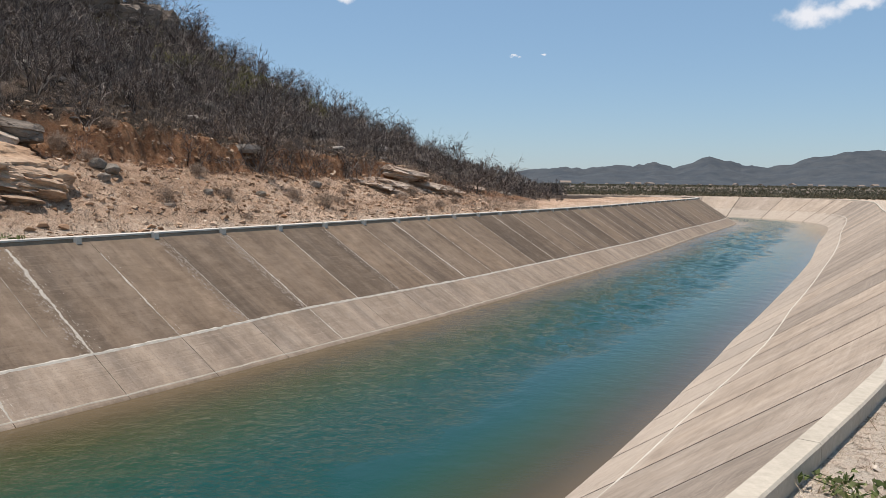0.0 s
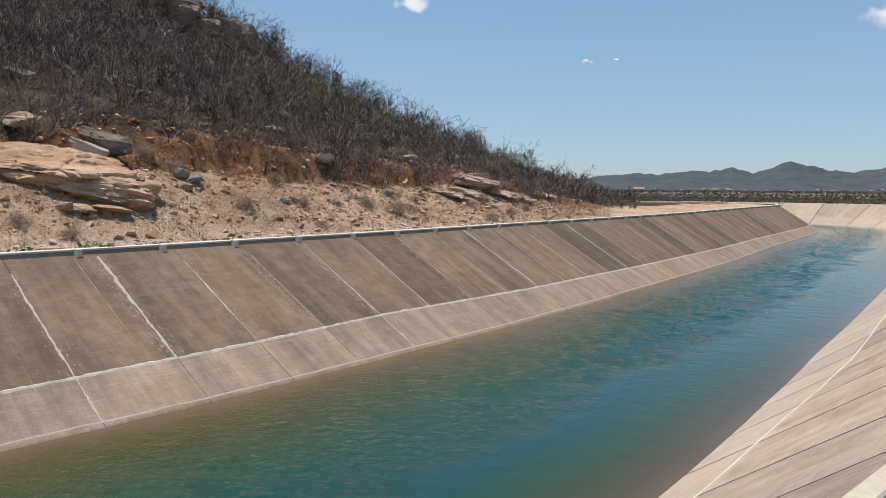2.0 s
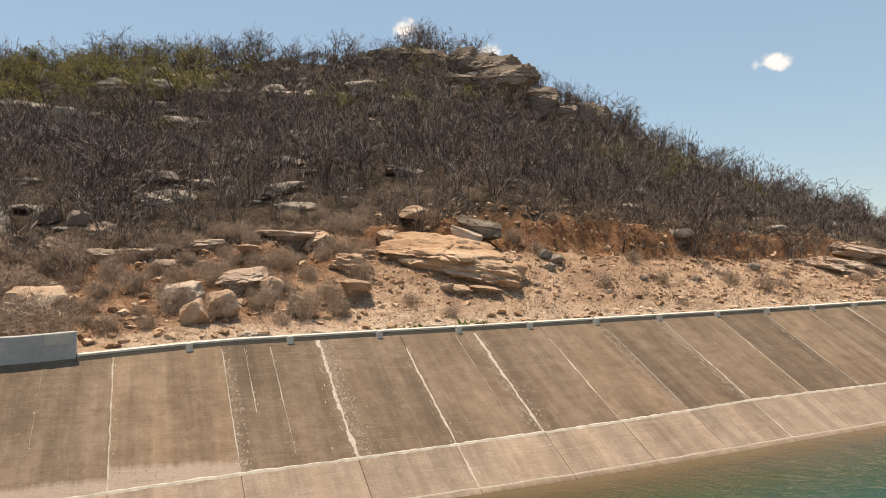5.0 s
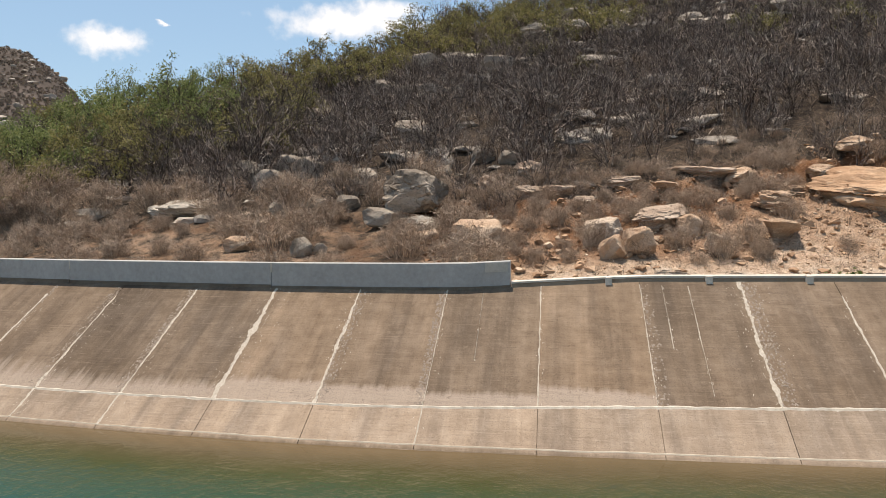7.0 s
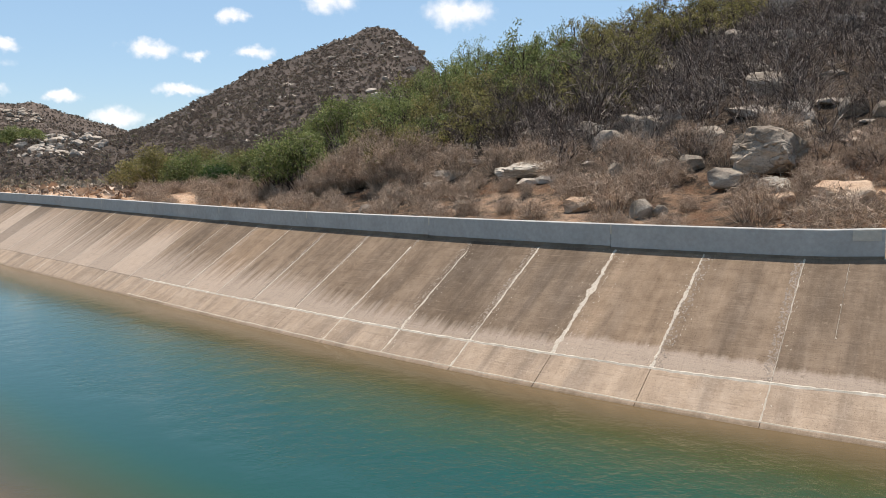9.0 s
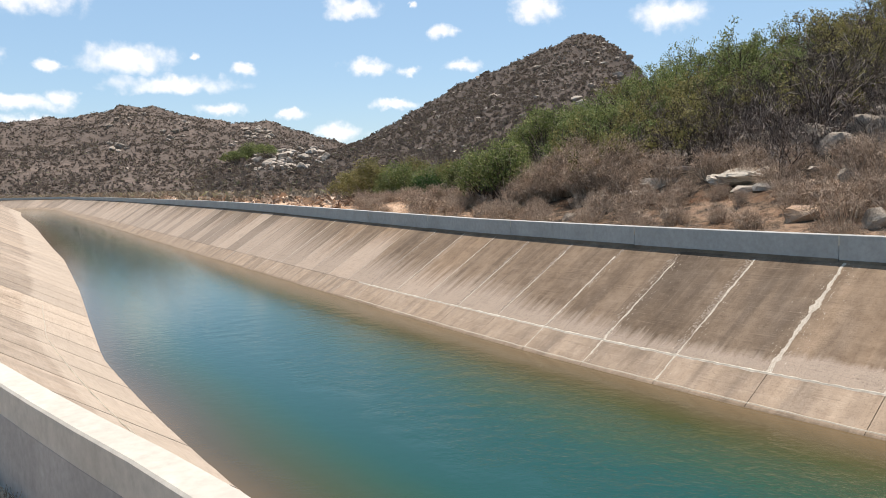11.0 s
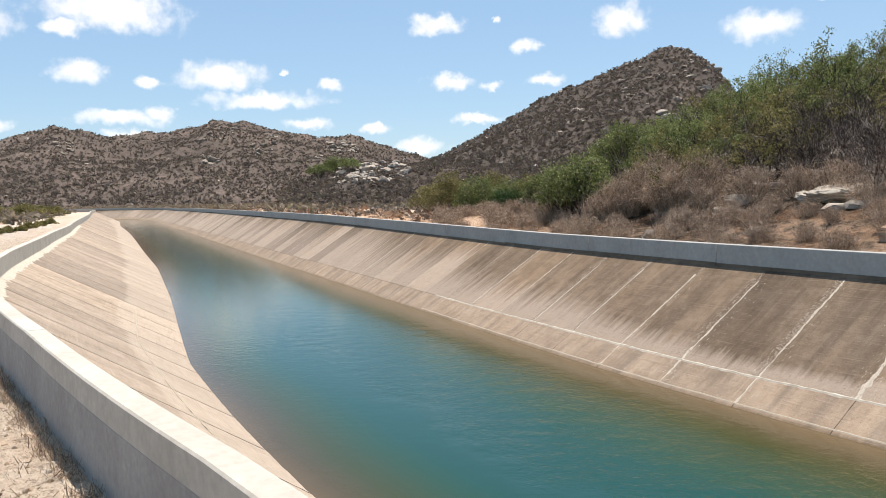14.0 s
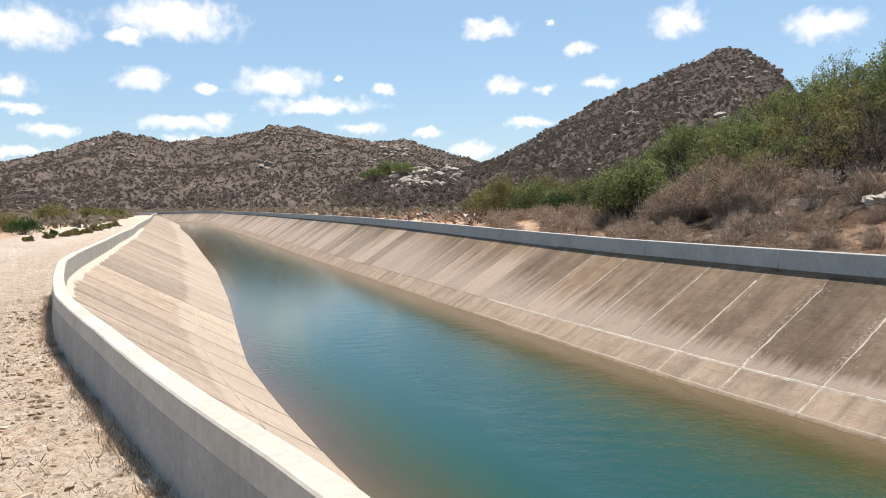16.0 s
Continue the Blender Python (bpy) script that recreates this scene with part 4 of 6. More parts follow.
def ribbon_arrays(segs):
    """Thin tapering twigs, two triangles each."""
    s = np.asarray(segs, float)
    a, b, r0, r1 = s[:, :3], s[:, 3:6], s[:, 6:7], s[:, 7:8]
    d = b - a
    u = np.cross(d, np.sin(a * 37.7 + 1.3) + 0.01)
    u /= np.linalg.norm(u, axis=1)[:, None] + 1e-9
    v = np.stack([a - u * r0, a + u * r0, b + u * r1, b - u * r1], 1).reshape(-1, 3)
    k = np.arange(len(s))[:, None] * 4
    return v, np.vstack([k + np.array([[0, 1, 2]]), k + np.array([[0, 2, 3]])])


def plant_arrays(segs, thin):
    """Stems as three-sided tubes, twigs under the radius thin as ribbons."""
    m = segs[:, 6] > thin
    v0, f0 = twig_arrays(segs[m])
    v1, f1 = ribbon_arrays(segs[~m])
    return np.vstack([v0, v1]), np.vstack([f0, f1 + len(v0)])


def bare_plant(rng, height, spread, stems, levels, r0, kids=3, droop=0.0, gap=0.22, wild=0.42, last=0):
    """Branch segments of a leafless shrub or small tree, and its twig tips."""
    segs, tips = [], []

    def grow(p, d, length, r, level):
        q = p + d * length
        if level > 1:
            mid = p + d * length * 0.5 + rng.normal(size=3) * length * 0.07
            segs.extend(((*p, *mid, r, r * 0.8), (*mid, *q, r * 0.8, r * 0.62)))
        else:
            segs.append((*p, *q, r, r * 0.62))
        if level == 0:
            tips.append(q)
            return
        for i in range(kids if level > 1 else kids + last - rng.integers(0, 2)):
            nd = d + rng.normal(size=3) * (wild + 0.12 * (levels - level)) + np.array([0, 0, 0.1 - droop])
            nd /= np.linalg.norm(nd)
            start = p + d * length * rng.uniform(0.55, 1.0)
            grow(start, nd, length * rng.uniform(0.5, 0.85), max(r * 0.6, 0.005), level - 1)

    for i in range(stems):
        ang = rng.uniform(0, 6.283)
        lean = rng.uniform(0.1, 1.0) * spread
        d = np.array([math.cos(ang) * lean, math.sin(ang) * lean, 1.0])
        d /= np.linalg.norm(d)
        p = np.array([math.cos(ang), math.sin(ang), 0]) * gap * rng.random() - np.array([0, 0, 0.25])
        grow(p, d, height * rng.uniform(0.3, 0.45) + 0.15, r0 * rng.uniform(0.7, 1.1), levels)
    return np.array(segs), np.array(tips)


def leaf_arrays(rng, centres, n_each, spread, size, flat=0.0):
    """Small leaf quads round the given places."""
    c = np.repeat(centres, n_each, 0) + rng.normal(size=(len(centres) * n_each, 3)) * spread * np.array([1, 1, 0.8 - flat * 0.5])
    u = rng.normal(size=c.shape)
    u /= np.linalg.norm(u, axis=1)[:, None]
    t = rng.normal(size=c.shape)
    w = np.cross(u, t)
    w /= np.linalg.norm(w, axis=1)[:, None] + 1e-9
    s = size * rng.uniform(0.6, 1.4, size=(len(c), 1))
    v = np.stack([c - u * s, c + w * s * 0.45, c + u * s, c - w * s * 0.45], 1).reshape(-1, 3)
    k = np.arange(len(c))[:, None] * 4
    return v, np.vstack([k + np.array([[0, 1, 2]]), k + np.array([[0, 2, 3]])])


def joined_scatter(name, protos, places, materials):
    """One mesh of many plants: protos are (verts, faces), places rows (proto, x, y, z, turn, scale)."""
    vs, fs, n = [], [], 0
    for k, x, y, z, turn, sc in places:
        v, f = protos[int(k)]
        c, s = math.cos(turn), math.sin(turn)
        m = np.array([[c, -s, 0], [s, c, 0], [0, 0, 1]]) * sc
        vs.append(v @ m.T + np.array([x, y, z]))
        fs.append(f + n)
        n += len(v)
    return mesh_from(name, np.vstack(vs), np.vstack(fs), materials)


prng = np.random.default_rng(21)


def scatter_polar(rng, n, az0, az1, r_of, keep):
    """Random places on the hill: azimuth and radius, filtered."""
    out = []
    az = rng.uniform(az0, az1, n)
    t = rng.random(n)
    D = np.interp(az, HILL_AZ, HILL_R)
    r0, r1 = r_of(az, D)
    r = np.sqrt(r0 ** 2 + t * (r1 ** 2 - r0 ** 2))
    x, y = -np.sin(np.radians(az)) * r, np.cos(np.radians(az)) * r
    e, side = edge_distance(x, y)
    ok = keep(az, r, e, side, rng)
    x, y, az, e = x[ok], y[ok], az[ok], e[ok]
    return x, y, terrain(x, y), az, e


def hill_scrub():
    protos = []
    for i in range(14):
        fine = i < 8
        segs, tips = bare_plant(prng, prng.uniform(1.0, 1.9), prng.uniform(0.55, 0.95), 4 if fine else 3, 3, 0.022 if fine else 0.034, 3, -0.04, 0.3, 0.34, 2)
        segs[:, 6:] = np.maximum(segs[:, 6:], 0.0055 if fine else 0.011)
        pv, pf = plant_arrays(segs, 0.014 if fine else 0.024)
        lv, lf = leaf_arrays(prng, tips[prng.integers(0, len(tips), 14)], 1, 0.12, 0.028 if fine else 0.045)
        protos.append((np.vstack([pv, lv]), np.vstack([pf, lf + len(pv)])))
    lo = lambda a: np.interp(a, [-6, 10, 30, 40, 52, 60, 75, 90, 112], [4.5, 4.4, 4.6, 5.5, 5.8, 4.8, 6.0, 7.5, 7.5])
    x, y, z, az, e = scatter_polar(prng, 12500, -6, 112, lambda a, D: (np.full_like(D, 14.0), D + 4),
                                   lambda a, r, e, side, g: (side > 0) & (e > lo(a)) & ~((a > 21.5) & (a < 34) & (r > 48) & (r < 64) & (g.random(len(a)) < 0.85)) & (g.random(len(a)) < np.where(r > 46, 0.5, 1.0) * np.interp(a, [26, 40, 56], [1.0, 0.62, 0.52])) & (g.random(len(a)) < smooth(3, 6.5, e) * 0.5 + 0.3 + 0.3 * value_noise(r * np.sin(np.radians(a)) * 0.5, r * np.cos(np.radians(a)) * 0.5, 4.0)))
    far = np.hypot(x, y) > 44
    places = [(prng.integers(8, 14) if fr else prng.integers(0, 8), *p, prng.uniform(0, 6.28), prng.uniform(0.6, 1.25) * np.interp(ee, [5, 12], [0.6, 1.0])) for *p, ee, fr in zip(x, y, z, e, far)]
    me = joined_scatter("dry_scrub", protos, places, [M_TWIG])
    tagged(new("dry_scrub", me), "leafless grey-brown thorn scrub covering the hillside", "scrub", kind="stuff")


hill_scrub()


def leafy_plant(name, rng, height, spread, stems, twig, leaf, n_each, lspread, size, levels=3, kids=3, r0=0.05):
    """A thing: trunk with limbs, and a crown of many small leaves."""
    segs, tips = bare_plant(rng, height, spread, stems, levels, r0, kids)
    tv, tf = twig_arrays(segs)
    lv, lf = leaf_arrays(rng, tips, n_each, lspread, size)
    thing = new(name)
    part("trunk", mesh_from("trunk", tv, tf, [twig]), thing)
    part("crown", mesh_from("crown", lv, lf, [leaf]), thing)
    return thing


def bare_tree(name, rng, height, spread, stems, levels, r0, mat, kids=3):
    segs, tips = bare_plant(rng, height, spread, stems, levels, r0, kids)
    segs[:, 6:] = np.maximum(segs[:, 6:], 0.0065)
    big = segs[:, 6] > r0 * 0.3
    thing = new(name)
    part("trunk", mesh_from("trunk", *twig_arrays(segs[big]), [mat]), thing)
    part("crown", mesh_from("crown", *ribbon_arrays(segs[~big]), [mat]), thing)
    return thing




def dome_twigs(rng, radius, height, n, side, width):
    """A rounded mound of dry twigs: curved stems out to a dome, fine side twigs at their ends."""
    segs = []
    for i in range(n):
        a, u = rng.uniform(0, 6.283), rng.random() ** 0.5
        k = rng.uniform(0.55, 1.0)
        tip = np.array([math.cos(a) * u * radius * k, math.sin(a) * u * radius * k, height * k * math.sqrt(max(0.03, 1 - 0.92 * u * u))])
        foot = np.array([math.cos(a) * u * radius * 0.4, math.sin(a) * u * radius * 0.4, -0.05])
        mid = (foot + tip) / 2 + rng.normal(size=3) * 0.12 * radius + np.array([0, 0, 0.1 * height])
        segs += [(*foot, *mid, width * 1.5, width), (*mid, *tip, width, width * 0.7)]
        for j in range(side):
            p = mid + (tip - mid) * rng.uniform(0.2, 1.0)
            d = rng.normal(size=3) * radius * 0.11
            segs.append((*p, *(p + d), width * 0.8, width * 0.5))
    return np.array(segs)


def dome_bush(name, rng, width, height, leaf, clumps, n_each, size, open_foot=0.2):
    """A thing: stems from one foot and clumps of small leaves over a rounded, gappy crown."""
    a, u, k = rng.uniform(0, 6.283, clumps), rng.random(clumps) ** 0.5, rng.uniform(0.5, 1.0, clumps)
    lump = 1 + 0.18 * np.sin(3 * a + rng.uniform(0, 6)) + 0.1 * np.sin(5 * a)
    c = np.column_stack([np.cos(a) * u * width / 2 * lump, np.sin(a) * u * width / 2 * lump, height * (open_foot + (0.95 - open_foot) * k * np.sqrt(np.maximum(0.08, 1 - 0.85 * u * u)))])
    segs = []
    for p in c:
        foot = p * np.array([0.12, 0.12, 0]) - np.array([0, 0, 0.15])
        mid = foot + (p - foot) * np.array([0.45, 0.45, 0.6]) + rng.normal(size=3) * 0.06
        segs += [(*foot, *mid, 0.022, 0.014), (*mid, *p, 0.014, 0.006)]
        for j in range(4):
            segs.append((*p, *(p + rng.normal(size=3) * width * 0.07), 0.008, 0.004))
    lv, lf = leaf_arrays(rng, c, n_each, width * 0.075, size)
    thing = new(name)
    part("trunk", mesh_from("trunk", *twig_arrays(np.array(segs)), [M_TWIG]), thing)
    part("crown", mesh_from("crown", lv, lf, [leaf]), thing)
    return thing

# ------------------------------------------------------------------ rocks
def rock_mesh(name, seed, material, blocky=0.5, cuts=7, under=1.0, rough=0.035, inner=(0.3, 0.42), cracked=False):
    """A unit boulder: a hull of random corners, chipped by planes, its faces broken up and weathered."""
    rng = np.random.default_rng(seed)
    bm = bmesh.new()
    for i in range(22):
        p = rng.normal(size=3)
        p /= np.linalg.norm(p)
        q = p / max(np.abs(p))
        bm.verts.new((p * (1 - blocky) + q * blocky * 0.9) * 0.5)
    bmesh.ops.convex_hull(bm, input=bm.verts)
    bmesh.ops.delete(bm, geom=[v for v in bm.verts if not v.link_faces], context="VERTS")
    for i in range(cuts):
        n = Vector(rng.normal(size=3) * np.array([1, 1, 0.7])).normalized()
        out = bmesh.ops.bisect_plane(bm, geom=bm.verts[:] + bm.edges[:] + bm.faces[:], plane_co=n * rng.uniform(*inner), plane_no=n, clear_outer=True)
        bmesh.ops.contextual_create(bm, geom=[e for e in out["geom_cut"] if isinstance(e, bmesh.types.BMEdge)])
    bmesh.ops.triangulate(bm, faces=bm.faces)
    for step in range(5 if cracked else 3):
        long_edges = [e for e in bm.edges if e.calc_length() > (0.045 if cracked else 0.13)]
        if long_edges:
            bmesh.ops.subdivide_edges(bm, edges=long_edges, cuts=1)
            bmesh.ops.triangulate(bm, faces=bm.faces)
    bmesh.ops.smooth_vert(bm, verts=bm.verts, factor=0.15, use_axis_x=True, use_axis_y=True, use_axis_z=True)
    off = Vector(rng.uniform(-50, 50, 3))
    for v in bm.verts:
        n = noise.fractal(v.co * 2.6 + off, 0.75, 2.2, 5)
        step = round(2.5 * noise.noise(v.co * 2.3 - off)) / 2.5
        v.co += v.co.normalized() * (rough * n + 0.05 * step)
        if cracked:
            d = noise.voronoi(v.co * 1.8 + off + Vector((n, -n, n)) * 0.1)[0]
            v.co *= 1 - 0.07 * max(0.0, 1 - (d[1] - d[0]) / 0.07)
        if v.co.z < 0.05:
            v.co.x *= under
            v.co.y *= under
    me = bm_mesh(name, bm, material, False)
    me.set_sharp_from_angle(angle=radians(30))
    return me


BIG = [rock_mesh("boulder", 611, M_BOULDER, 0.45, 14, 1.0, 0.05, (0.27, 0.4), True)]
GRANITE = [rock_mesh("boulder", 100 + i, M_GRANITE, 0.3 + 0.05 * i) for i in range(6)]
TANROCK = [rock_mesh("boulder", 200 + i, M_SANDROCK, 0.85 + 0.03 * i, 4, 1.0, 0.03, (0.34, 0.46)) for i in range(6)]
CLIFF = [rock_mesh("cliff", 500 + i, M_CLIFF, 0.8, 5, 0.92, 0.06, cracked=True) for i in range(4)]
GSLAB = [rock_mesh("slab", 400 + i, M_GRANITE, 0.65, 6, 0.9, 0.05) for i in range(5)]
PSLAB = [rock_mesh("slab", 450 + i, M_PALE, 0.6, 8, 0.95, 0.08, (0.29, 0.42), True) for i in range(3)]
rrng = np.random.default_rng(5)


def polar(az, r):
    return -math.sin(radians(az)) * r, math.cos(radians(az)) * r


def place_rock(meshes, az, r, w, d, h, label, name="boulder", sink=0.25, tilt=6, lift=0.0, turn=None, dip=None):
    x, y = polar(az, r)
    ob = new(name, meshes[rrng.integers(len(meshes))])
    rx, ry = (rrng.uniform(-tilt, tilt), rrng.uniform(-tilt, tilt)) if dip is None else dip
    ob.matrix_basis = pose(x, y, ground_z(x, y) + h * (0.5 - sink) + lift, rx, ry, az + (rrng.uniform(-30, 30) if turn is None else turn))
    ob.scale = (w * 1.12, d * 1.12, h * 1.15)
    return tagged(ob, label, "rock")


def block_mesh(name, seed, material, cuts=5, rough=0.07):
    """A unit block of broken rock: flat faces, sharp worn edges, one or two corners knocked off."""
    rng = np.random.default_rng(seed)
    bm = bmesh.new()
    bmesh.ops.create_cube(bm, size=0.9)
    for v in bm.verts:
        v.co += Vector(rng.uniform(-0.15, 0.15, 3))
    for i in range(cuts):
        n = Vector(rng.normal(size=3)).normalized()
        out = bmesh.ops.bisect_plane(bm, geom=bm.verts[:] + bm.edges[:] + bm.faces[:], plane_co=n * rng.uniform(0.44, 0.55), plane_no=n, clear_outer=True)
        bmesh.ops.contextual_create(bm, geom=[e for e in out["geom_cut"] if isinstance(e, bmesh.types.BMEdge)])
    bmesh.ops.bevel(bm, geom=bm.edges[:], offset=0.025, segments=1, affect="EDGES")
    bmesh.ops.triangulate(bm, faces=bm.faces)
    for step in range(3):
        long_edges = [e for e in bm.edges if e.calc_length() > 0.08]
        if long_edges:
            bmesh.ops.subdivide_edges(bm, edges=long_edges, cuts=1)
            bmesh.ops.triangulate(bm, faces=bm.faces)
    off = Vector(rng.uniform(-50, 50, 3))
    for v in bm.verts:
        v.co += v.co.normalized() * rough * noise.fractal(v.co * 3.2 + off, 0.7, 2.2, 5)
    me = bm_mesh(name, bm, material, False)
    me.set_sharp_from_angle(angle=radians(26))
    return me


def strata_mesh(name, seed, material, layers=5, dip=0.12):
    """A unit outcrop of layered rock: beds of uneven reach, each overhanging a worn seam."""
    rng = np.random.default_rng(seed)
    reach, thick = rng.uniform(0.8, 1.12, layers + 4), np.cumsum(rng.uniform(0.5, 1.5, layers + 4))
    thick = thick / thick[-1] * 1.5 - 0.75
    bm = bmesh.new()
    bmesh.ops.create_icosphere(bm, subdivisions=5, radius=0.5)
    off = Vector(rng.uniform(-50, 50, 3))
    for v in bm.verts:
        p = v.co.copy()
        q = Vector([math.copysign(abs(c * 2) ** 0.72 / 2, c) for c in p])
        n = noise.fractal(q * 2.2 + off, 0.8, 2.1, 4)
        h = q.z + dip * q.x * 2 + 0.06 * noise.noise(q * 3.0 - off)
        k = int(np.searchsorted(thick, h))
        lo, hi = thick[max(k - 1, 0)], thick[min(k, layers + 3)]
        f = min(1.0, max(0.0, (h - lo) / max(hi - lo, 1e-3)))
        side = 1 - max(0.0, abs(p.z) * 2 - 0.55) / 0.45
        own = 0.1 * noise.noise(Vector((q.x * 2.6, q.y * 2.6, k * 7.3)) + off) + 0.16 * (noise.cell(Vector((q.x * 3.4 + 0.8 * n, q.y * 3.4 + 0.8 * n, k * 1.7)) + off) - 0.5)
        grow = 1 + side * (reach[min(k, layers + 3)] - 1 + own - 0.1 * (1 - f) ** 2) + 0.2 * n
        v.co = Vector((q.x * grow, q.y * grow, q.z * (1 + 0.22 * n) + 0.05 * (noise.cell(Vector((q.x * 5 + n, q.y * 5 - n, 0.5)) + off) - 0.5)))
    me = bm_mesh(name, bm, material, False)
    me.set_sharp_from_angle(angle=radians(32))
    return me


BLOCK = [block_mesh("rock_block", 900 + i, M_SANDROCK) for i in range(4)]
PBLOCK = [block_mesh("rock_block", 920 + i, M_BUFF) for i in range(3)]
STRATA = [strata_mesh("rock_ledge", 940 + i, M_SANDROCK, 2) for i in range(2)] + [rock_mesh("rock_ledge", 950 + i, M_SANDROCK, 0.8, 6, 0.82, 0.09, (0.32, 0.46), True) for i in range(5)]
OUTCROP = [rock_mesh("rock_outcrop", 643, M_OUTCROP, 0.35, 5, 0.84, 0.09, (0.34, 0.46), True), rock_mesh("rock_outcrop", 651, M_OUTCROP, 0.45, 6, 0.86, 0.07, (0.34, 0.44), True)]
GSTRATA = [rock_mesh("rock_ledge", 980 + i, M_EARTHROCK, 0.75, 6, 0.8, 0.1, (0.3, 0.44), True) for i in range(5)]


def build_rocks():
    g, t = "grey cracked granite boulder resting on the hillside", "tan angular rock lying on orange soil"
    place_rock(BIG, 66.5, 20.3, 2.1, 1.6, 1.15, "large grey granite boulder with dark cracks perched on smaller rocks", sink=0.08, lift=0.1)
    place_rock(PSLAB, 66.2, 18.6, 1.05, 0.9, 0.5, "pale granite block with an overhang of red soil below", sink=0.05, lift=0.02, turn=10, dip=(4, 6))
    place_rock(TANROCK, 66.3, 18.35, 0.95, 0.7, 0.5, "dark red-brown rock under the pale block", sink=0.45)
    place_rock(GRANITE, 68.7, 20.2, 1.25, 1.0, 0.6, "pale grey granite boulder resting on the hillside")
    place_rock(GRANITE, 70.3, 23.4, 1.25, 1.1, 0.95, "broad grey granite boulder among bare shrubs", sink=0.15)
    place_rock(TANROCK, 62.0, 17.9, 1.15, 0.95, 0.75, "rounded orange-tan boulder half buried in orange soil", sink=0.28)
    place_rock(PBLOCK, 52.7, 17.9, 0.72, 0.7, 0.58, "pale-topped block of tan rock above the kerb", sink=0.1, turn=-14, dip=(8, -5))
    place_rock(BLOCK, 50.1, 17.25, 0.6, 0.55, 0.55, "squared block of tan rock lying on orange soil", sink=0.06, turn=8, dip=(3, 2))
    place_rock(BLOCK, 52.0, 17.0, 0.5, 0.45, 0.46, "tilted block of tan rock leaning on its neighbour", sink=0.1, turn=-20, dip=(6, -22))
    place_rock(GSTRATA, 48.5, 18.8, 1.5, 1.1, 0.5, "broken layered ledge of tan rock", "rock_ledge", sink=0.2, turn=6, dip=(10, -4))
    place_rock(BLOCK, 46.6, 18.4, 0.5, 0.45, 0.5, t, sink=0.2, turn=20)
    place_rock(PBLOCK, 44.9, 17.6, 0.38, 0.36, 0.38, "small pale cube of rock on the berm", sink=0.1, turn=25, dip=(8, 12))
    place_rock(STRATA, 41.0, 18.4, 0.95, 0.8, 0.52, "tan rock ledge with a dark undercut", "rock_ledge", sink=0.15, turn=4, dip=(6, 4))
    place_rock(STRATA, 41.0, 19.9, 0.85, 0.7, 0.36, "thin stack of flat tan slabs", "rock_ledge", sink=0.15, turn=-5, dip=(5, 3))
    place_rock(STRATA, 40.1, 20.9, 0.78, 0.6, 0.24, "thin flat slab of tan rock", "rock_slab", sink=0.15, turn=-5, dip=(5, 3))
    place_rock(OUTCROP[1:], 31.5, 20.8, 2.6, 2.0, 0.85, "lower lobe of the orange-tan rock outcrop", "rock_outcrop", sink=0.5, turn=0, dip=(10, 12))
    place_rock(OUTCROP[:1], 34.4, 21.0, 3.5, 2.3, 1.1, "broad orange-tan rock outcrop with layered undercut face", "rock_outcrop", sink=0.5, turn=2, dip=(8, 6))
    for az, r, w, d, h, ry in ((31.6, 20.7, 2.2, 1.5, 0.6, 9), (30.3, 20.4, 1.3, 1.0, 0.6, 12), (31.4, 19.7, 1.1, 0.7, 0.25, 8), (29.6, 20.2, 0.8, 0.7, 0.45, 10), (33.2, 19.5, 0.9, 0.6, 0.2, 5)):
        place_rock(STRATA, az, r, w, d, h, "layered tan slab at the foot of the outcrop", "rock_slab", sink=0.35, turn=rrng.uniform(-8, 8), dip=(8, ry))
    place_rock(TANROCK, 33.9, 19.4, 0.36, 0.32, 0.2, "small pale-topped stone on the berm", sink=0.1)
    place_rock(PBLOCK, 32.3, 22.0, 0.8, 0.6, 0.28, "pale grey flat stone lying on top of the soil bank", "rock_slab", sink=0.0, lift=0.08, turn=0, dip=(8, 20))
    place_rock(CLIFF, 31.6, 22.7, 1.6, 1.0, 0.7, "dark weathered rock behind the pale stone", sink=0.25, dip=(0, 6), turn=0)
    place_rock(GSTRATA, 45.8, 21.9, 2.0, 1.2, 0.42, "flat weathered rock ledge below bare shrubs", "rock_ledge", sink=0.15, turn=0, dip=(4, 2))
    place_rock(GSTRATA, 51.6, 21.6, 1.3, 0.9, 0.32, "flat weathered rock ledge below bare shrubs", "rock_ledge", sink=0.15, turn=0, dip=(4, -2))
    for az, r, w, h in ((56.0, 21.2, 1.3, 0.45), (58.2, 20.9, 0.9, 0.4), (60.9, 21.7, 0.8, 0.52), (54.0, 20.3, 0.7, 0.3), (43.2, 21.6, 0.9, 0.4), (48.6, 20.6, 0.8, 0.35), (38.4, 21.6, 0.9, 0.42), (36.2, 22.6, 1.0, 0.4), (57.6, 22.6, 1.2, 0.5)):
        place_rock(GSTRATA if az > 50 else STRATA, az, r, w, 0.8, h, "rock ledge sticking out of the slope", "rock_ledge", sink=0.2, turn=rrng.uniform(-10, 10), dip=(4, rrng.uniform(-4, 4)))
    for az, r, w, d, h in ((82.3, 24.9, 2.0, 1.7, 0.52), (80.8, 24.5, 1.2, 1.2, 0.4), (84.6, 25.6, 1.2, 1.1, 0.42), (81.6, 23.9, 0.9, 0.8, 0.36)):
        place_rock(PSLAB, az, r, w, d, h, "broad pale granite slab among dry shrubs", "rock_slab", sink=0.3, tilt=6)
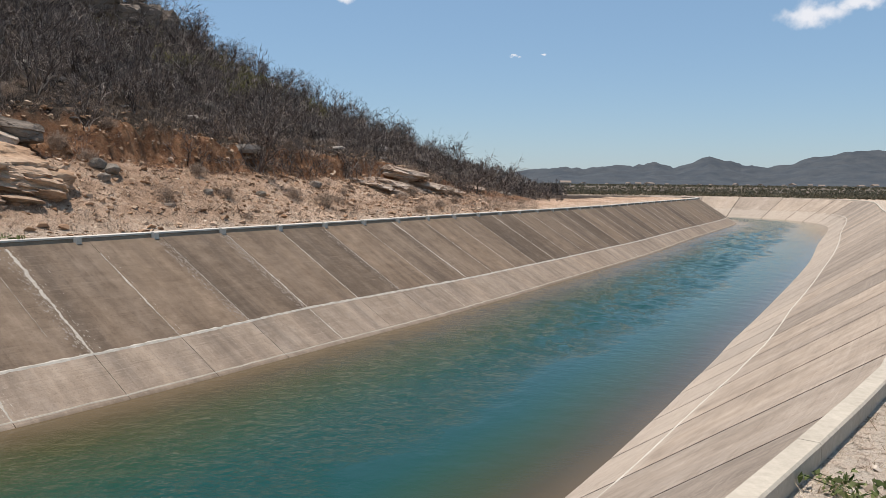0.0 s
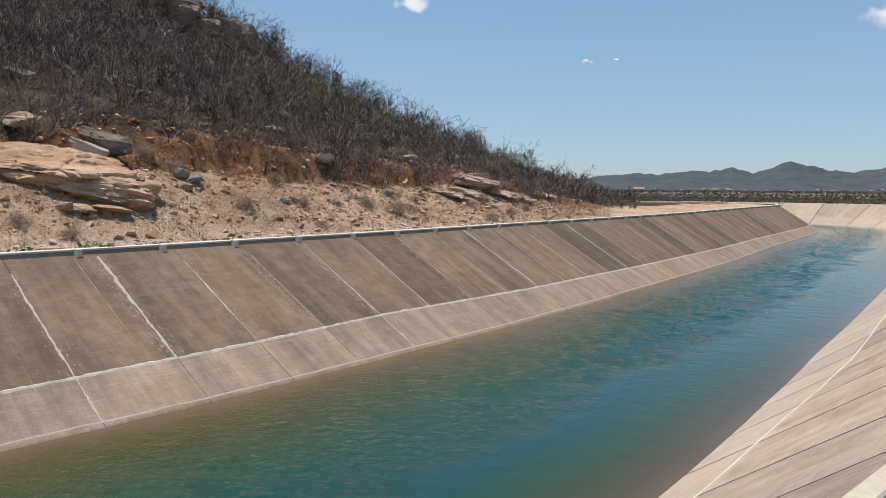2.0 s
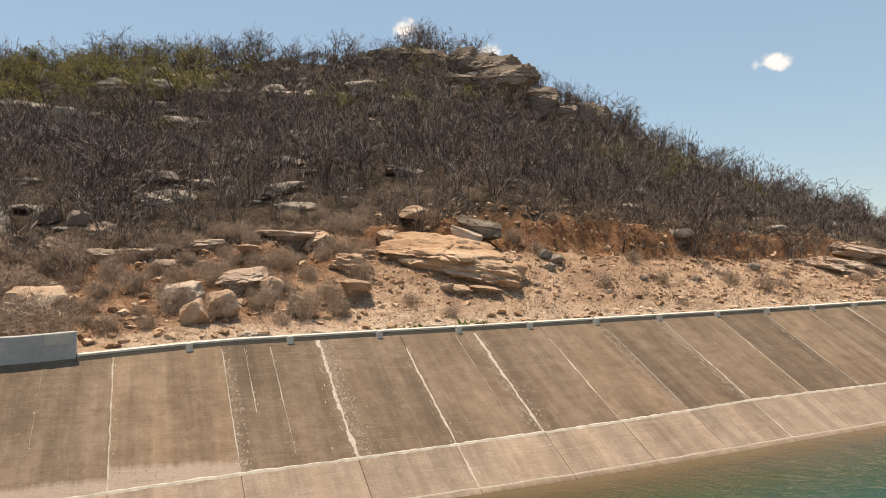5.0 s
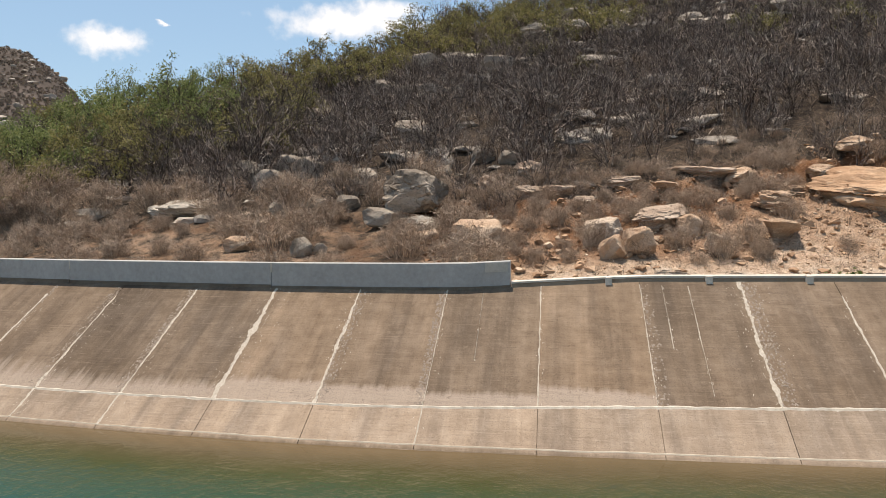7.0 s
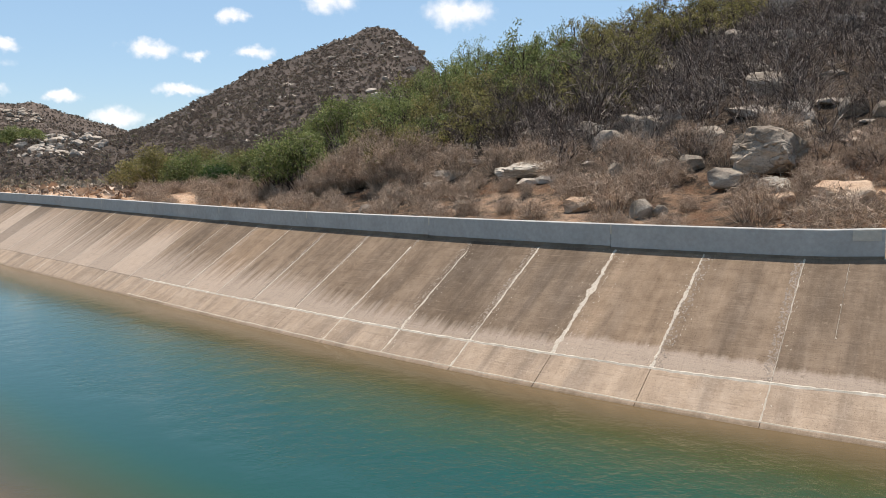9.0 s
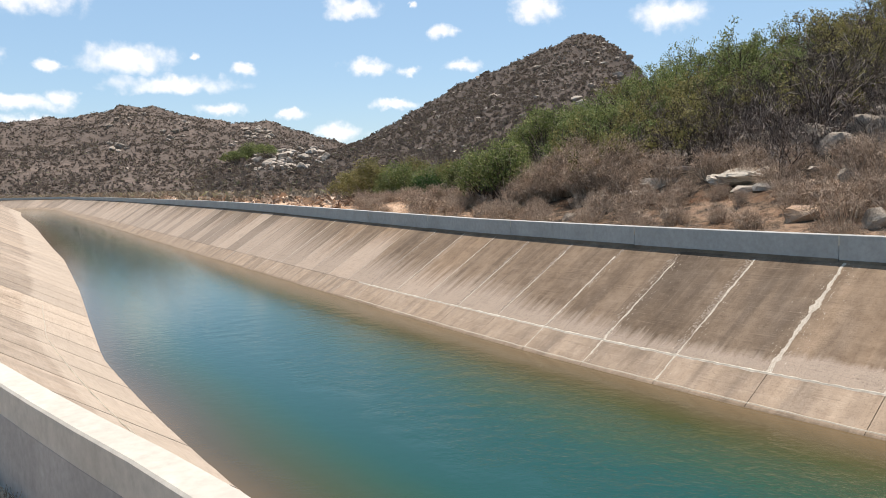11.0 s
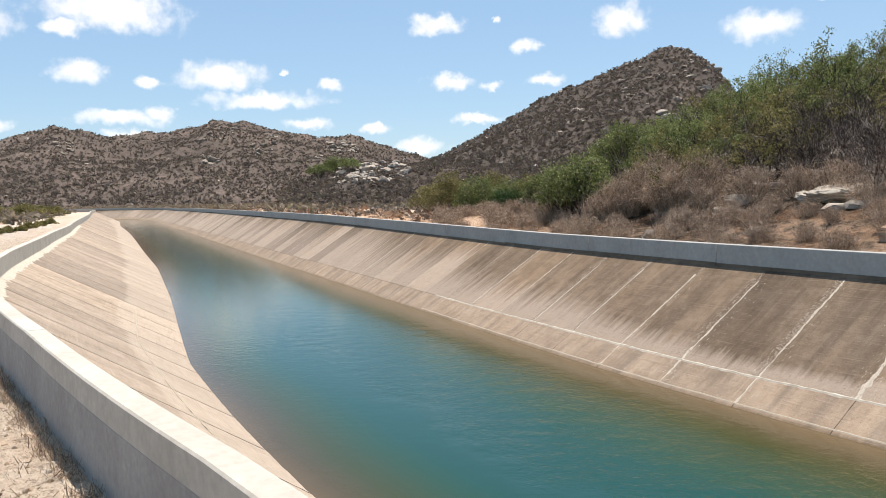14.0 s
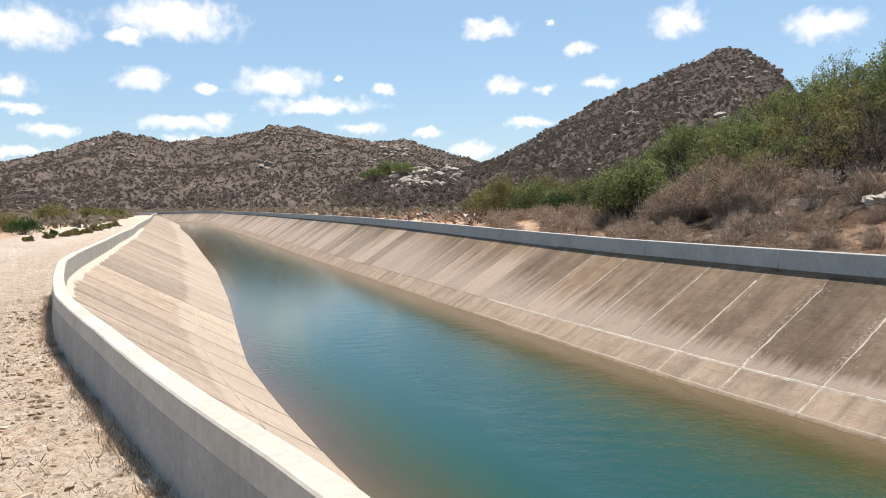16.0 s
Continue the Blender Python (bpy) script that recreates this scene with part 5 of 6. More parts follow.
    for az, r, w, h in ((76.5, 22.4, 0.62, 0.42), (74.1, 22.5, 0.95, 0.42), (71.7, 21.9, 0.85, 0.52), (75.0, 18.6, 0.6, 0.55), (73.6, 18.6, 0.4, 0.3), (64.4, 25.2, 0.6, 0.72), (74.2, 27.0, 1.3, 0.95), (78.0, 21.2, 0.5, 0.35), (77.0, 26.0, 1.2, 0.9), (78.6, 28.0, 1.4, 1.0), (75.6, 28.6, 1.2, 0.9),
                          (61.5, 24.6, 0.9, 0.6), (64.6, 22.9, 1.0, 0.6), (67.9, 22.7, 0.9, 0.5), (59.6, 23.8, 0.8, 0.5), (100.3, 27.5, 0.7, 0.4), (95.0, 24.8, 0.6, 0.35), (88.0, 22.5, 0.5, 0.3)):
        place_rock(GRANITE, az, r, w, w * 0.8, h, g)
    place_rock(TANROCK, 79.3, 20.1, 0.75, 0.6, 0.42, t)
    for az, r, w, h in ((40.0, 16.2, 0.3, 0.16), (37.6, 16.6, 0.34, 0.12), (47.6, 16.2, 0.4, 0.1), (48.4, 16.3, 0.34, 0.12), (34.6, 16.9, 0.4, 0.16), (43.0, 16.3, 0.36, 0.12)):
        place_rock(PBLOCK, az, r, w, w * 0.8, h, "flat pale stone beside the kerb", "stone", sink=0.2)
    # ledges higher up the hill
    for az, r, w, h in ((54.9, 26.8, 1.6, 0.5), (52.8, 27.2, 1.0, 0.45), (64.6, 24.9, 1.0, 0.7), (54.9, 50.0, 3.6, 1.0), (57.5, 51.0, 3.0, 0.9), (52.0, 50.0, 3.0, 0.9), (45.4, 45.5, 2.4, 0.8)) + ((46.6, 46.2, 1.7, 0.8), (44.2, 45.8, 1.6, 0.9), (62.5, 47.0, 3.2, 0.9), (65.5, 46.0, 2.2, 0.9), (49.5, 46.5, 3.0, 0.8),
                          (40.0, 47.0, 2.4, 0.9), (60.0, 40.0, 2.2, 0.9), (68.0, 40.0, 2.0, 1.0), (42.0, 36.0, 1.6, 0.7), (33.0, 33.0, 1.4, 0.7), (57.0, 33.0, 1.6, 0.7), (70.0, 33.5, 1.8, 0.9), (76.5, 33.0, 1.7, 0.9), (82.0, 31.0, 1.3, 0.7), (73.0, 38.0, 1.6, 0.9), (37.0, 40.0, 1.6, 0.9), (26.5, 30.5, 1.2, 0.7), (20.0, 33.0, 1.3, 0.6), (66.5, 29.5, 1.5, 0.8)):
        place_rock(PSLAB if r < 28 else GSLAB, az, r, w, w * 0.7, h * 1.25, "weathered pale rock ledge showing through the scrub", "rock_ledge", sink=0.15 if r > 38 else 0.35, lift=0.2 if r > 38 else 0.0)
    # cliff on the crown of the hill
    for az, r, w, h, up in ((39.6, 65.0, 4.0, 2.0, -0.4), (37.6, 64.5, 4.6, 2.2, -0.3), (35.6, 64.0, 4.4, 2.4, -0.2), (33.8, 63.5, 3.6, 2.6, 0.0), (32.4, 62.5, 3.0, 2.8, 0.1), (31.0, 62.0, 3.4, 2.2, 0.3), (30.0, 60.5, 4.0, 1.8, 0.2), (31.2, 58.5, 4.2, 1.7, -0.2), (28.9, 58.5, 4.2, 2.0, 0.2), (27.4, 58.5, 3.6, 1.8, 0.1), (29.5, 55.0, 4.4, 1.6, -0.1),
                              (27.0, 56.0, 3.4, 1.4, -0.2), (25.4, 58.5, 2.8, 1.2, -0.1), (23.6, 62.0, 2.0, 1.6, 0.0), (22.4, 63.0, 1.8, 1.6, 0.0), (32.8, 56.0, 3.0, 1.3, -0.2)):
        place_rock(CLIFF, az, r, w * (1.15 if az < 31 else 1.0), w * 0.7, h * (1.3 if az < 31 else 0.95), "dark weathered cliff block on the hill crest", "cliff_block", sink=0.2, lift=up + (0.75 if az < 31 else 0.0), tilt=3, turn=rrng.uniform(-10, 10))
    # layered outcrop beyond the soil bank
    for az, r, w, h, up in ((9.4, 32.0, 1.6, 0.45, 0.0), (8.4, 33.0, 2.2, 0.5, 0.1), (7.2, 33.5, 2.5, 0.55, 0.1), (6.0, 34.6, 2.5, 0.5, 0.15), (4.8, 35.5, 2.4, 0.45, 0.1), (3.6, 37.0, 2.5, 0.45, 0.1), (2.4, 39.0, 2.3, 0.4, 0.05), (1.2, 41.5, 2.0, 0.4, 0.0),
                              (8.0, 31.6, 1.7, 0.35, -0.05), (6.6, 32.2, 1.9, 0.35, -0.05), (5.2, 33.8, 1.8, 0.35, -0.05), (4.2, 35.0, 1.6, 0.3, 0.0)):
        ob = place_rock(GSTRATA, az, r, w, 1.6, h, "tilted layered tan rock outcrop above the canal", "rock_slab", sink=0.36, lift=up - 0.12, tilt=2, turn=rrng.uniform(-8, 8))
        ob.rotation_euler = (ob.rotation_euler[0], radians(12), ob.rotation_euler[2])
    for az, r, w, h in ((26.6, 22.8, 0.5, 0.35), (25.8, 22.7, 0.55, 0.3), (26.2, 22.2, 0.4, 0.25), (16.0, 25.0, 0.35, 0.2), (12.2, 28.0, 0.5, 0.3), (19.5, 23.6, 0.35, 0.2)):
        place_rock(GRANITE, az, r, w, w * 0.8, h, "small dark stone on the gravel berm", "stone")


build_rocks()


def polar_points(rng, n, az0, az1, e0, e1, near, rmax=48, rmin=0.0):
    """Random ground places between two distances from the crest of one bank."""
    xs, ys = np.empty(0), np.empty(0)
    while len(xs) < n:
        a, r = rng.uniform(az0, az1, 4 * n), np.sqrt(rng.uniform(rmin ** 2, rmax ** 2, 4 * n))
        px, py = -np.sin(np.radians(a)) * r, np.cos(np.radians(a)) * r
        e, side = edge_distance(px, py)
        ok = (e > e0) & (e < e1) & ((side < 0) == near)
        xs, ys = np.append(xs, px[ok]), np.append(ys, py[ok])
    return xs[:n], ys[:n]


def stones(name, label, n, az0, az1, e0, e1, s0, s1, mat, near, rmax, seed, power=4):
    rng = np.random.default_rng(seed)
    protos = []
    for i in range(6):
        bm = bmesh.new()
        for k in range(9):
            p = rng.normal(size=3)
            bm.verts.new(p / np.linalg.norm(p) * np.array([0.5, 0.42, 0.3]))
        bmesh.ops.convex_hull(bm, input=bm.verts)
        bmesh.ops.triangulate(bm, faces=bm.faces)
        bm.verts.index_update()
        protos.append((np.array([tuple(v.co) for v in bm.verts]), np.array([[v.index for v in f.verts] for f in bm.faces])))
        bm.free()
    x, y = polar_points(rng, n, az0, az1, e0, e1, near, rmax)
    z = terrain(x, y)
    sz = s0 + (s1 - s0) * rng.random(n) ** power
    places = [(rng.integers(6), a, b, c + s * 0.06, rng.uniform(0, 6.28), s) for a, b, c, s in zip(x, y, z, sz)]
    tagged(new(name, joined_scatter(name, protos, places, [mat])), label, "stones", kind="stuff")


M_STONE = plant_material("mixed stones", [(0.0, (0.22, 0.15, 0.1)), (0.4, (0.36, 0.265, 0.185)), (0.8, (0.48, 0.38, 0.29)), (1.0, (0.58, 0.5, 0.42))])
M_CLOD = plant_material("soil clods", [(0.0, (0.14, 0.075, 0.042)), (0.5, (0.29, 0.165, 0.092)), (1.0, (0.42, 0.28, 0.18))])
M_RUBBLE = plant_material("broken rock", [(0.0, (0.24, 0.135, 0.075)), (0.5, (0.42, 0.275, 0.175)), (1.0, (0.6, 0.45, 0.325))], patchy=0.5)
M_BERM = plant_material("tan stones", [(0.0, (0.28, 0.165, 0.095)), (0.4, (0.5, 0.335, 0.215)), (0.8, (0.64, 0.48, 0.345)), (1.0, (0.74, 0.62, 0.49))], patchy=0.5)
stones("rubble", "loose tan rubble on the berm below the hill", 10000, -4, 62, 0.4, 6.0, 0.025, 0.13, M_BERM, False, 42, 31, 3)
stones("rubble", "broken rock pieces on the berm below the hill", 2200, -2, 66, 0.6, 6.5, 0.06, 0.36, M_RUBBLE, False, 40, 34, 3)
stones("clods", "clods of orange-brown soil on the bank", 3000, -3, 66, 2.0, 7.0, 0.03, 0.2, M_CLOD, False, 40, 35, 3)
stones("gravel", "pale gravel and clods on the road shoulder", 6500, 100, 178, 0.35, 5.0, 0.015, 0.1, M_STONE, True, 15, 32, 3)
stones("gravel", "pale gravel beside the kerb", 2200, -60, 0, 0.3, 3.0, 0.012, 0.09, M_STONE, True, 12, 33)


def hill_stones():
    """Broken pale rock lying all over the hillside."""
    rng = np.random.default_rng(36)
    shapes = []
    for i in range(10):
        bm = bmesh.new()
        for k in range(20):
            p = rng.normal(size=3)
            p /= np.linalg.norm(p)
            bm.verts.new((0.45 * p + 0.55 * p / max(np.abs(p))) * 0.45 * np.array([1.8, 1.1, 0.5]) * rng.uniform(0.85, 1.1))
        bmesh.ops.convex_hull(bm, input=bm.verts)
        bmesh.ops.delete(bm, geom=[v for v in bm.verts if not v.link_faces], context="VERTS")
        bmesh.ops.triangulate(bm, faces=bm.faces)
        bm.verts.index_update()
        shapes.append((np.array([tuple(v.co) for v in bm.verts]), np.array([[v.index for v in f.verts] for f in bm.faces])))
        bm.free()
    x, y, z, az, e = scatter_polar(rng, 2500, -4, 100, lambda a, D: (np.full_like(D, 15.0), D),
                                   lambda a, r, e, side, g: (side > 0) & (e > 5.5) & (g.random(len(a)) < (0.25 + 0.5 * smooth(-0.1, 0.6, value_noise(r * 0.35, a * 0.12, 6.0))) * np.interp(a, [34, 46], [0.3, 1.0])))
    size = (0.3 + 1.3 * rng.random(len(x)) ** 2.2) * np.interp(np.hypot(x, y), [22, 34], [0.42, 1.0])
    places = [(rng.integers(10), a, b, c + 0.1 * q, radians(t) + rng.normal() * 0.3, q) for a, b, c, q, t in zip(x, y, z, size, az)]
    tagged(new("hill_stones", joined_scatter("hill_stones", shapes, places, [M_LEDGE])), "pale broken rocks lying among the scrub", "stones", kind="stuff")


M_LEDGE = rock_material("weathered ledge rock", (0.22, 0.18, 0.145), (0.38, 0.325, 0.27), (0.56, 0.5, 0.43), (0.1, 0.08, 0.062))
hill_stones()


# ------------------------------------------------------------------ trees and shrubs
def scatter_trees(maker, variants, places, label, category, group, s0, s1):
    made = [maker(k) for k in range(variants)]
    used = [False] * variants
    for i, (x, y) in enumerate(places):
        k = i % variants
        m = pose(x, y, ground_z(x, y) - 0.05, 0, 0, prng.uniform(0, 360))
        sc = prng.uniform(s0, s1)
        if used[k]:
            ob = copy_thing(made[k], m)
        else:
            ob, used[k] = made[k], True
            ob.matrix_basis = m
        ob.scale = (sc, sc, sc * prng.uniform(0.9, 1.12))
        tagged(ob, label, category, group)


def ring_places(rng, n, az, rr, gap=1.0):
    out = []
    tries = 0
    while len(out) < n and tries < 20000:
        tries += 1
        a = rng.uniform(*az)
        D = float(np.interp(a, HILL_AZ, HILL_R))
        r = D * rng.uniform(*rr)
        x, y = polar(a, r)
        e, side = edge_distance(x, y)
        if side[0] > 0 and e[0] > 4.5 and all((x - p) ** 2 + (y - q) ** 2 > gap ** 2 for p, q in out):
            out.append((x, y))
    return out


trng = np.random.default_rng(77)
scatter_trees(lambda k: bare_tree("bare_tree", trng, 2.7, 1.1, 5, 4, 0.042, M_TWIG, 3), 4, ring_places(trng, 70, (4, 64), (0.93, 1.02), 1.6), "leafless grey tree on the hill crest", "tree", "bare trees on the hill", 1.0, 1.5)
scatter_trees(lambda k: bare_tree("bare_tree", trng, 2.5, 0.75, 5, 4, 0.034, M_TWIG, 3), 5, ring_places(trng, 150, (-2, 86), (0.36, 0.95), 2.0), "leafless spreading thorn tree on the hillside", "tree", "bare trees on the hill", 0.7, 1.2)
scatter_trees(lambda k: leafy_plant("olive_tree", trng, 2.6, 0.9, 4, M_BARK, M_OLIVE, 14, 0.1, 0.058, 3, 3, 0.05), 3, ring_places(trng, 60, (57, 92), (0.7, 1.02), 1.9), "thinly leaved olive-green thorn tree on the slope", "tree", "olive-green trees", 0.8, 1.3)
scatter_trees(lambda k: leafy_plant("olive_tree", trng, 2.2, 0.9, 4, M_BARK, M_OLIVE, 9, 0.1, 0.055, 3, 3, 0.05), 2, ring_places(trng, 34, (10, 60), (0.5, 0.98), 3.0), "sparse olive-tinted thorn tree among bare scrub", "tree", "olive-green trees", 0.7, 1.1)
scatter_trees(lambda k: leafy_plant("olive_tree", trng, 2.3, 1.3, 5, M_BARK, M_OLIVE, 16, 0.12, 0.05, 3, 3, 0.05), 2, ring_places(trng, 30, (51, 67), (0.72, 1.0), 2.0), "flat-crowned olive-green thorn tree near the crest", "tree", "olive-green trees", 0.9, 1.4)
scatter_trees(lambda k: leafy_plant("green_tree", trng, 2.7, 0.9, 4, M_BARK, M_LEAF, 34, 0.12, 0.046, 3, 3, 0.06), 5, ring_places(trng, 30, (80, 96), (0.68, 1.02), 2.6), "light green leafy tree on the lower slope", "tree", "green trees", 1.0, 1.35)


scatter_trees(lambda k: leafy_plant("green_tree", trng, 2.4, 1.0, 4, M_BARK, M_OLIVE, 20, 0.12, 0.048, 3, 3, 0.06), 3, ring_places(trng, 18, (75, 93), (0.52, 0.72), 2.4), "thinly leaved green tree among grey scrub", "tree", "green trees", 0.8, 1.2)


scatter_trees(lambda k: bare_tree("bare_tree", trng, 2.4, 0.9, 5, 4, 0.036, M_BARK, 3), 3, ring_places(trng, 16, (76, 86), (0.52, 0.7), 1.8), "leafless dark thorn tree below the green trees", "tree", "bare trees on the hill", 0.8, 1.3)


def place_bush(az, r, width, height, leaf, label, name="green_bush", open_foot=0.1):
    x, y = polar(az, r)
    n = int(34 * width * height / 3) + 14
    ob = dome_bush(name, trng, width, height, leaf, n, 52, 0.034 + 0.0006 * r, open_foot)
    ob.matrix_basis = pose(x, y, ground_z(x, y) - 0.05, 0, 0, trng.uniform(0, 360))
    tagged(ob, label, "bush", "green bushes")


LIGHT = "light green leafy bush at the foot of the hill"
for az, r, w, h in ((100.6, 33.2, 2.5, 3.1), (99.4, 32.6, 2.4, 2.8), (101.6, 34.0, 1.7, 2.2), (98.4, 33.6, 1.5, 2.0)):
    place_bush(az, r, w, h, M_LEAF, LIGHT)
place_bush(105.3, 47.0, 2.5, 2.2, M_DEEP, "dense dark green bush beside the parapet", open_foot=0.1)
place_bush(103.9, 44.0, 1.6, 1.2, M_DEEP, "low dark green bush beside the parapet", open_foot=0.1)
for az, r, w, h in ((109.4, 56.0, 3.4, 3.7), (106.2, 56.0, 3.2, 3.4), (103.0, 50.0, 3.2, 3.3), (110.8, 60.0, 2.8, 2.8)):
    place_bush(az, r, w, h, M_OLIVE, "olive-green bush with bare stems beyond the parapet", open_foot=0.15)
for az, r, w, h in ((107.4, 54.0, 3.2, 3.1), (104.5, 50.0, 3.0, 3.0), (102.2, 42.0, 2.2, 2.4)):
    place_bush(az, r, w, h, M_LEAF, "light green bush beyond the parapet", open_foot=0.12)
for az, r, w, h in ((96.3, 38.0, 2.9, 3.6), (93.6, 41.0, 2.6, 3.2), (98.0, 41.0, 2.3, 3.0)):
    place_bush(az, r, w, h, M_LEAF, "light green tree with thin bare stems", "green_tree", 0.4)


def dry_bush(k):
    segs = dome_twigs(trng, 0.58, 0.68, 180, 14, 0.0026) if k < 10 else dome_twigs(trng, 1.0, 1.55, 420, 14, 0.0036)
    thing = new("dry_shrub")
    part("brush", mesh_from("brush", *ribbon_arrays(segs), [M_DRY]), thing)
    return thing


def shrub_places(rng, n, az, e0, e1, gap):
    out = []
    tries = 0
    while len(out) < n and tries < 30000:
        tries += 1
        x, y = polar(rng.uniform(*az), rng.uniform(12, 48))
        e, side = edge_distance(x, y)
        if side[0] > 0 and e0 < e[0] < e1 and all((x - p) ** 2 + (y - q) ** 2 > gap ** 2 for p, q in out):
            out.append((x, y))
    return out


scatter_trees(dry_bush, 5, shrub_places(trng, 110, (77, 110), 1.25, 7.5, 1.2) + shrub_places(trng, 40, (60, 77), 1.25, 7.5, 1.4), "low tangled dry brown shrub behind the parapet", "shrub", "dry shrubs", 0.6, 1.9)
scatter_trees(lambda k: dry_bush(k + 10), 3, [polar(*p) for p in ((96.2, 30.4), (95.2, 30.8), (93.4, 28.8), (92.4, 28.4), (91.4, 28.9), (94.3, 31.2), (97.3, 30.6))], "large rounded dry brown bush", "shrub", "dry shrubs", 1.1, 1.5)
scatter_trees(dry_bush, 2, shrub_places(trng, 70, (40, 65), 1.6, 7.0, 0.6), "small dry brown shrub between the rocks", "shrub", "dry shrubs", 0.5, 1.0)
scatter_trees(dry_bush, 2, shrub_places(trng, 80, (2, 62), 1.5, 9.0, 0.7), "small dry shrub on rocky soil", "shrub", "dry shrubs", 0.35, 0.8)


def dry_grass(name, label, n, az0, az1, e0, e1, near, rmax, height, mat, seed, rmin=0.0, blades=9):
    rng = np.random.default_rng(seed)
    protos = []
    for i in range(5):
        c = rng.normal(size=(blades, 3)) * np.array([0.05, 0.05, 0])
        d = np.column_stack([rng.normal(size=(blades, 2)) * 0.6, np.ones(blades)]) * height * rng.uniform(0.5, 1.2, (blades, 1))
        protos.append(ribbon_arrays(np.column_stack([c, c + d, np.full(blades, 0.0028), np.full(blades, 0.001)])))
    x, y = polar_points(rng, n, az0, az1, e0, e1, near, rmax, rmin)
    z = terrain(x, y)
    places = [(rng.integers(5), a, b, c - 0.01, rng.uniform(0, 6.28), rng.uniform(0.5, 1.3)) for a, b, c in zip(x, y, z)]
    tagged(new(name, joined_scatter(name, protos, places, [mat])), label, "grass", kind="stuff")


M_STRAW = plant_material("dry straw", [(0.0, (0.2, 0.14, 0.085)), (0.5, (0.33, 0.245, 0.155)), (1.0, (0.46, 0.37, 0.26))])
dry_grass("dry_grass", "thin dry grass and litter on the rocky berm", 5000, -4, 62, 1.2, 8.5, False, 46, 0.18, M_DRY, 41)
dry_grass("dry_grass", "dark dead grass tufts on the rocky berm", 1500, -3, 62, 1.0, 6.0, False, 46, 0.16, M_BARK, 45)
dry_grass("dry_grass", "dark dry grass along the foot of the parapet", 800, 112, 176, 0.27, 0.36, True, 17, 0.07, M_DRY, 42)
dry_grass("dry_grass", "sparse dry grass on the gravel road shoulder", 1400, 112, 178, 0.4, 4.0, True, 17, 0.05, M_STRAW, 43)
dry_grass("dry_grass", "sparse dry straw on the gravel by the kerb", 1600, -60, 2, 0.27, 3.0, True, 12, 0.06, M_STRAW, 44)


def weed(name, az, r, size, label, far=False):
    x, y = polar(az, r)
    rng = np.random.default_rng(int(az * 10) % 1000)
    c = rng.normal(size=(14, 3)) * np.array([0.5, 0.5, 0.12]) * size + np.array([0, 0, 0.18 * size])
    v, f = leaf_arrays(rng, c, 6, 0.12 * size, 0.14 * size)
    s, g = ribbon_arrays(np.column_stack([np.zeros((14, 3)), c, np.full(14, 0.006 * size * 3), np.full(14, 0.004)]))
    thing = tagged(new(name), label, "weed")
    thing.matrix_basis = pose(x, y, ground_z(x, y))
    part("stem", mesh_from("stem", s, g, [M_DEEP]), thing)
    part("leaves", mesh_from("leaves", v, f, [M_LEAF]), thing)


for az, r, s in ((-24.6, 4.25, 0.17), (-23.9, 4.4, 0.12)):
    weed("weed", az, r, s, "small leafy green weed beside the kerb")
for az, r, s in ((36.6, 16.6, 0.4), (32.2, 17.3, 0.4), (36.9, 16.5, 0.25)):
    weed("weed", az, r, s, "small dark green weed on the gravel berm")
weed("weed", 141.0, 12.2, 0.16, "small green weed at the foot of the parapet")

# ------------------------------------------------------------------ distance


def far_hill(name, label, az, el, radius, depth, material, step, seed, rough, base=0.0):
    """A hill range: crest heights by azimuth at a radius, falling to the plain both ways."""
    a = np.arange(az[0], az[-1] + 0.01, step)
    t = np.linspace(-1, 1, 41)
    rows = []
    for k in t:
        r = radius + depth * k
        x, y = -np.sin(np.radians(a)) * r, np.cos(np.radians(a)) * r
        crest = radius * np.tan(np.radians(np.interp(a, az, el)))
        f = (1 - abs(k)) ** (1.15 if k < 0 else 0.9)
        z = crest * f
        z = z + f ** 0.5 * (1 - f * 0.55) * rough * value_noise(x / (rough * 5), y / (rough * 5), seed) + f ** 0.5 * 0.3 * rough * value_noise(x / rough, y / rough, seed + 2)
        rows.append(np.column_stack([x, y, np.where(abs(k) == 1, -1.5, z + base)]))
    v = np.vstack(rows)
    m = len(a)
    i, j = np.meshgrid(np.arange(len(t) - 1), np.arange(m - 1), indexing="ij")
    q = (i * m + j).ravel()
    f = np.column_stack([q, q + m, q + m + 1, q + 1])
    me = mesh_from(name, v, f[:, ::-1], [material], smooth_faces=True)
    ob = tagged(new(name, me), label, "hill", kind="structure")
    return v.reshape(len(t), m, 3)


def tufts(name, label, points, size, mat, seed, category="scrub", n=12):
    """Far scrub: small irregular clumps of crossing blades."""
    rng = np.random.default_rng(seed)
    protos = []
    for i in range(8):
        d = rng.normal(size=(n, 3))
        p = d / np.linalg.norm(d, axis=1)[:, None] * rng.uniform(0.3, 1.0, (n, 1)) * np.array([0.5, 0.5, 0.36]) + np.array([0, 0, 0.36])
        k = 0.2 * math.sqrt(12 / n)
        u, w = rng.normal(size=(n, 3)) * k, rng.normal(size=(n, 3)) * k
        v = np.stack([p - u, p + w, p + u], 1).reshape(-1, 3)
        v[:, 2] = np.maximum(v[:, 2], -0.2)
        protos.append((v, np.arange(3 * n).reshape(-1, 3)))
    places = [(rng.integers(8), *p, rng.uniform(0, 6.28), rng.uniform(size[0], size[1])) for p in points]
    tagged(new(name, joined_scatter(name, protos, places, [mat])), label, category, kind="stuff")


